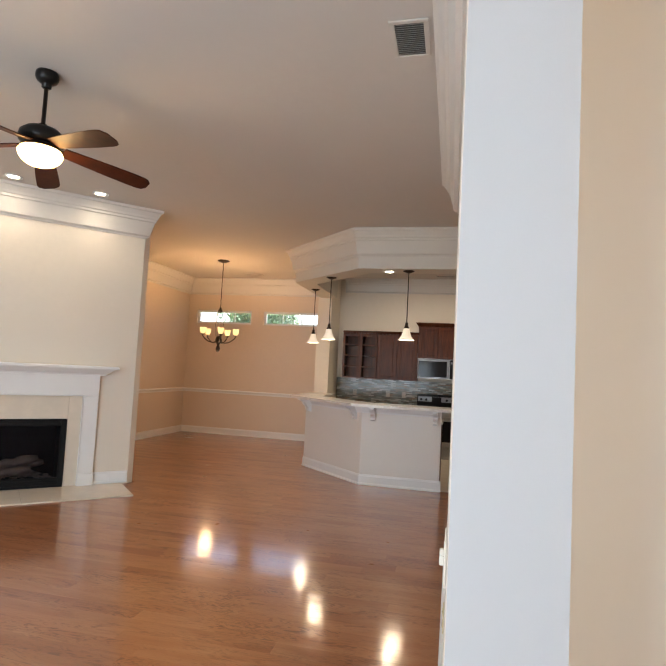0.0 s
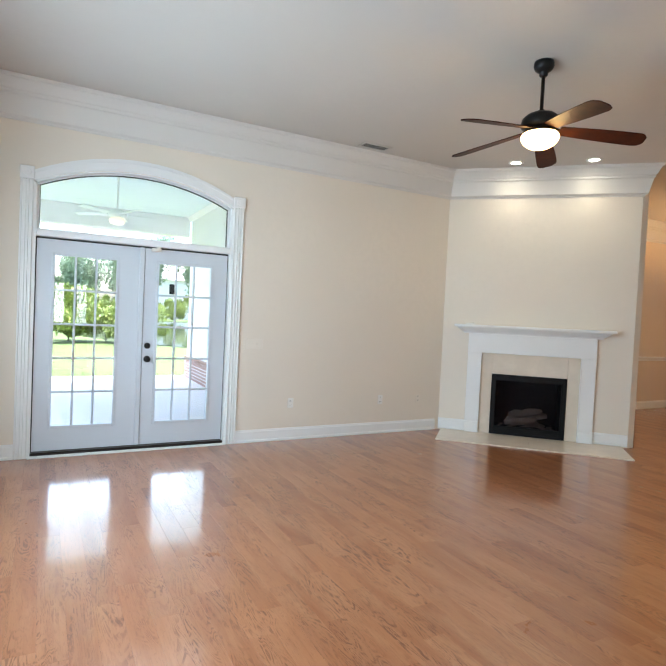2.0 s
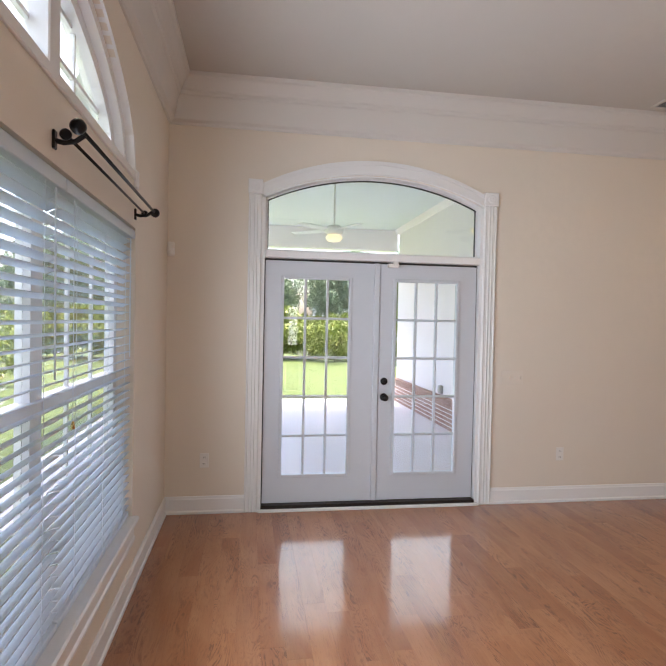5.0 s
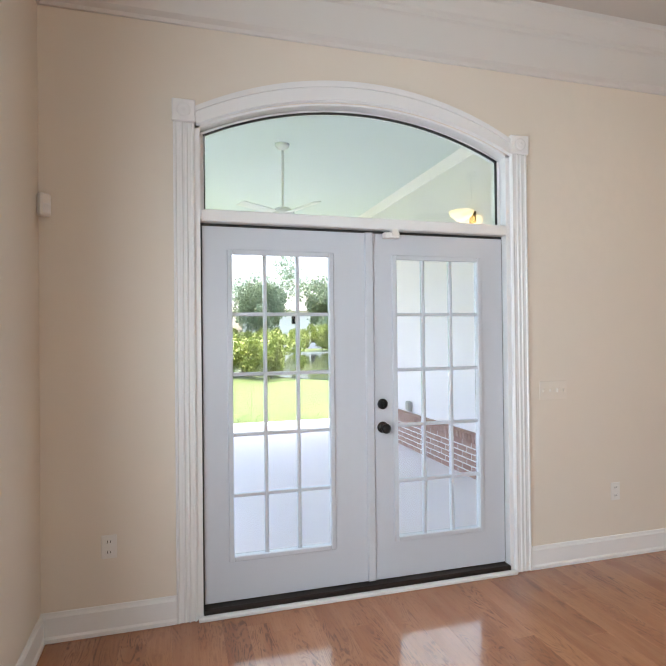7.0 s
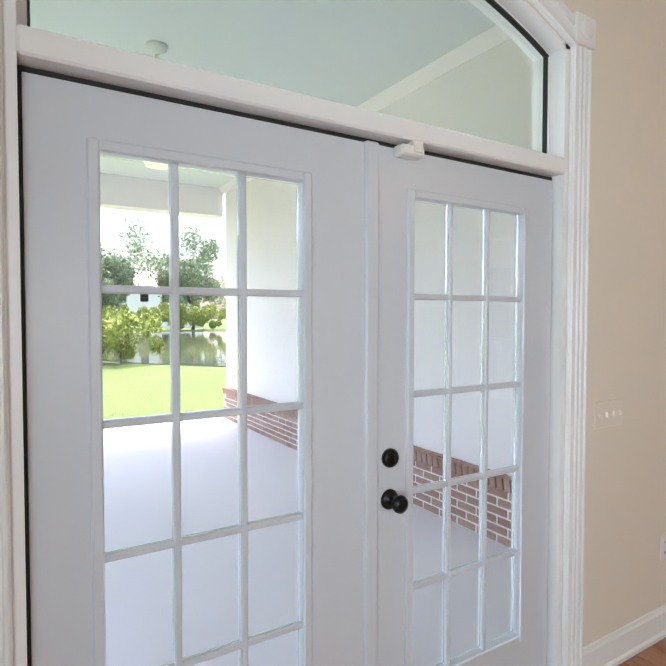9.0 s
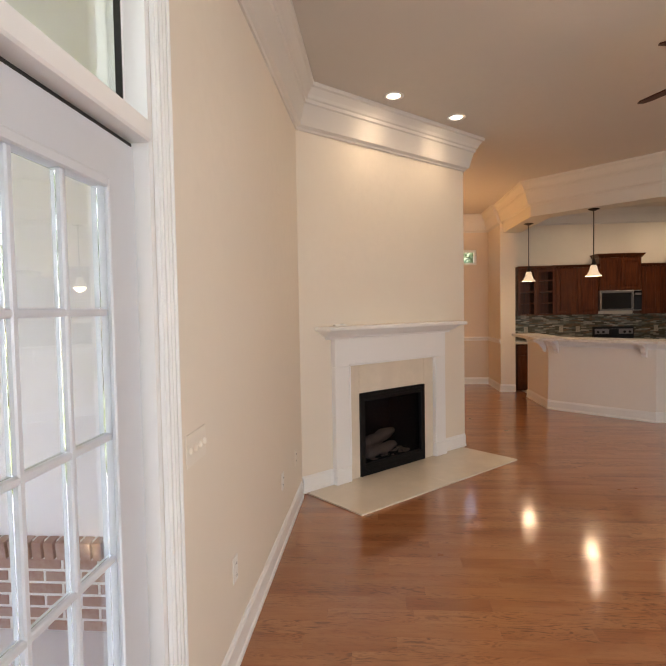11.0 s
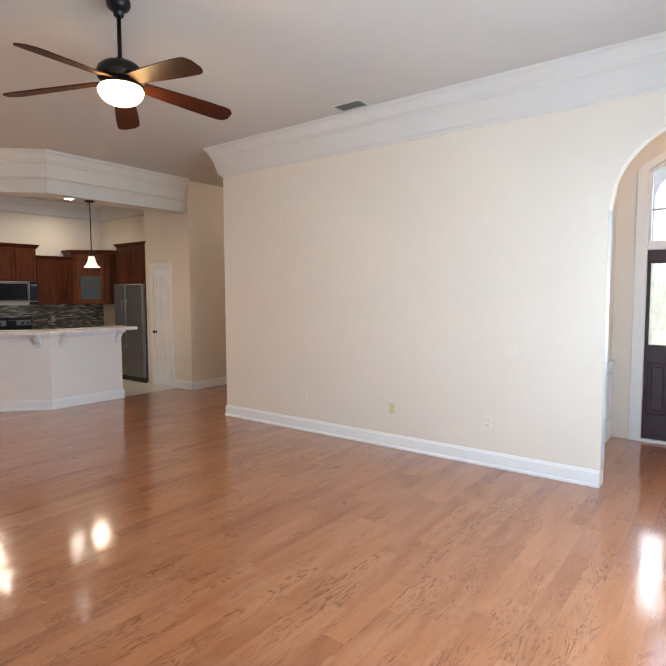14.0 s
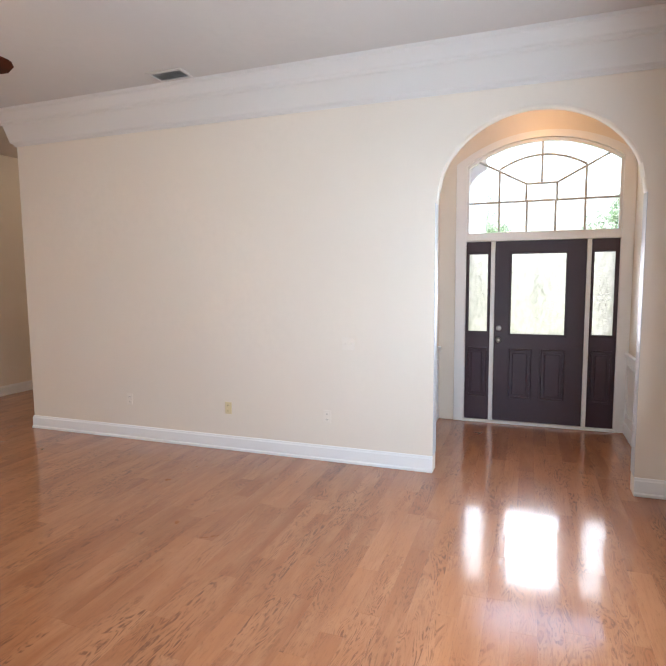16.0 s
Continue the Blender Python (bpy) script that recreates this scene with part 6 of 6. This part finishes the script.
for y in (-4.5, -1.5, 1.5, 4.5):
    for z in (0.9, 3.6):
        part("window", boxed(4.001, 4.05, y - 0.55, y + 0.55, z, z + 1.4), M_DARKGL, hs)

fence = thing("fence", "weathered grey-brown board fence along the side garden", "fence", (0, -8.0, -0.17))
bd = finish("board", boxed(-0.068, 0.068, -0.009, 0.009, 0, 1.75, 0.004), M_FENCE)
for k in range(150):
    o = new("board", bd)
    o.parent, o.matrix_basis = fence, pose(-10 + 0.145 * k, 0, 0.02 * math.sin(k * 3.7))
for z in (0.35, 0.9, 1.45):
    part("rail", boxed(-10.1, 11.8, -0.06, -0.012, z, z + 0.09), M_FENCE, fence)

# grass near the porch
gv, gf = [], []
rnd = random.Random(9)
for k in range(9000):
    x, y = -7.45 - 10.0 * rnd.random() ** 1.6, rnd.uniform(-7, 7)
    a, h = rnd.uniform(0, 6.3), rnd.uniform(0.012, 0.03)
    i = len(gv)
    gv += [(x - 0.008 * math.cos(a), y - 0.008 * math.sin(a), -0.17), (x + 0.008 * math.cos(a), y + 0.008 * math.sin(a), -0.17), (x + rnd.uniform(-0.03, 0.03), y + rnd.uniform(-0.03, 0.03), -0.16 + h)]
    gf.append((i, i + 1, i + 2))
gm = bpy.data.meshes.new("grass")
gm.from_pydata(gv, [], gf)
gm.materials.append(M_LAWN)
tagged(new("grass", gm), "short green grass blades beside the porch slab", "grass", "", "stuff")

# bricks of the porch wall base: six stretcher courses under a rowlock course
BR = finish("brick", boxed(-0.094, 0.094, -0.045, 0.0, -0.0265, 0.0265, 0.003), M_BRICK)
RL = finish("brick", boxed(-0.0265, 0.0265, -0.075, 0.0, -0.050, 0.050, 0.003), M_BRICK)
for row in range(6):
    for k in range(36):
        x = -6.95 + 0.203 * k + (0.1015 if row % 2 else 0)
        if x < -0.26:
            o = new("brick", BR)
            o.parent, o.matrix_basis = pw, pose(x, 3.8485, -0.0995 + 0.0676 * row)
for k in range(99):
    o = new("brick", RL)
    o.parent, o.matrix_basis = pw, pose(-7.0 + 0.0676 * k, 3.8485, 0.332, 8)

structure("ceiling_front_porch", boxed(7.56, 10.4, -1.5, 3.6, 3.78, 3.90), M_PORCHC, "pale painted ceiling of the front porch", "ceiling")
wall("wall_front_porch", (10.2, -1.5), (10.2, 3.6), -0.2, -0.1, 3.78, [(1.42, 3.52, -0.1, 3.02, 0.50, "ellipse")], M_SIDING, "off-white front porch wall with a round-headed opening")
# Unseen side walls, added to shut light out of the front porch.
for k, y in enumerate((-1.62, 3.6)):
    structure("wall_unseen_porch_%s" % ("south", "north")[k], boxed(7.55, 10.4, y, y + 0.12, -0.1, 3.78), M_SIDING, "unseen off-white side screen that darkens the front porch", "wall")
structure("pavement_front", boxed(7.55, 12.0, -1.5, 3.6, -0.30, -0.10), M_CONC, "pale concrete front porch slab", "pavement")


# ---------------------------------------------------------------- floor pieces, last
floor_ob = bpy.data.objects["floor"]
PW = 0.121
PLANK = finish("plank", boxed(-0.5, 0.5, -PW / 2 + 0.0001, PW / 2 - 0.0001, -0.006, 0.0, 0.0003), M_FLOOR)
rnd = random.Random(77)
fv, ff = [], []
count = 0
y = 0.005
while y + PW < 12.36:
    yc = y + PW / 2
    spans = []
    if yc < 0.06:
        spans = [(0.0, 5.70)]
    elif yc < 2.04:
        spans = [(0.0, 7.384)]
    elif yc < 6.25:
        spans = [(0.0, 5.564)]
    elif yc < 7.35:
        spans = [(0.0 if yc < 5.6 else max(0.0, yc - 5.66), 9.6)]
    elif yc < 8.21:
        spans = [(-0.35, 9.6)]
    elif yc < 8.62:
        spans = [(-0.35, 6.5)]
    elif yc < 9.65:
        spans = [(-0.35, 4.42 - (yc - 8.62) * 1.05)]
    elif yc < 11.3:
        spans = [(-0.35, 3.37)]
    else:
        spans = [(-0.35, 2.95)]
    for x0, x1 in spans:
        x = x0 - rnd.uniform(0.0, 0.9)
        while x < x1 - 0.02:
            L = rnd.choice((0.45, 0.6, 0.75, 0.9, 1.05, 1.2, 1.35))
            a, b = max(x, x0), min(x + L, x1)
            x += L
            if b - a < 0.03:
                continue
            if yc < 4.9 and count < 300:
                o = new("plank", PLANK)
                o.parent = floor_ob
                o.matrix_basis = Matrix.LocRotScale(((a + b) / 2, yc, 0.0), None, (b - a - 0.0003, 1, 1))
                count += 1
            else:
                g = 0.0001
                i = len(fv)
                fv += [(a + g, y + g, 0.0), (b - g, y + g, 0.0), (b - g, y + PW - g, 0.0), (a + g, y + PW - g, 0.0),
                       (a + g, y + g, -0.006), (b - g, y + g, -0.006), (b - g, y + PW - g, -0.006), (a + g, y + PW - g, -0.006)]
                ff += [(i, i + 1, i + 2, i + 3), (i, i + 4, i + 5, i + 1), (i + 1, i + 5, i + 6, i + 2), (i + 2, i + 6, i + 7, i + 3), (i + 3, i + 7, i + 4, i)]
    y += PW
me = bpy.data.meshes.new("far_planks")
me.from_pydata(fv, [], ff)
me.materials.append(M_FLOOR_ALL)
fo = new("far_planks", me)
fo.parent = floor_ob
fo["kind"] = "stuff"

kf = structure("floor_kitchen", boxed(3.38, 7.2, 8.62, 12.1, -0.0055, -0.003), M_MORTAR, "beige square ceramic kitchen floor tiles", "floor")
TILE = finish("tile", boxed(-0.162, 0.162, -0.162, 0.162, -0.003, 0.001, 0.0015), M_TILE)
for i in range(12):
    for j in range(11):
        x, yy = 3.54 + 0.328 * i, 8.79 + 0.328 * j
        if x > 7.05 or yy > 12.0 or (x < 4.42 and yy < 9.7 and x - 3.4 + yy - 8.6 < 1.15):
            continue
        o = new("tile", TILE)
        o.parent, o.matrix_basis = kf, pose(x, yy, 0)
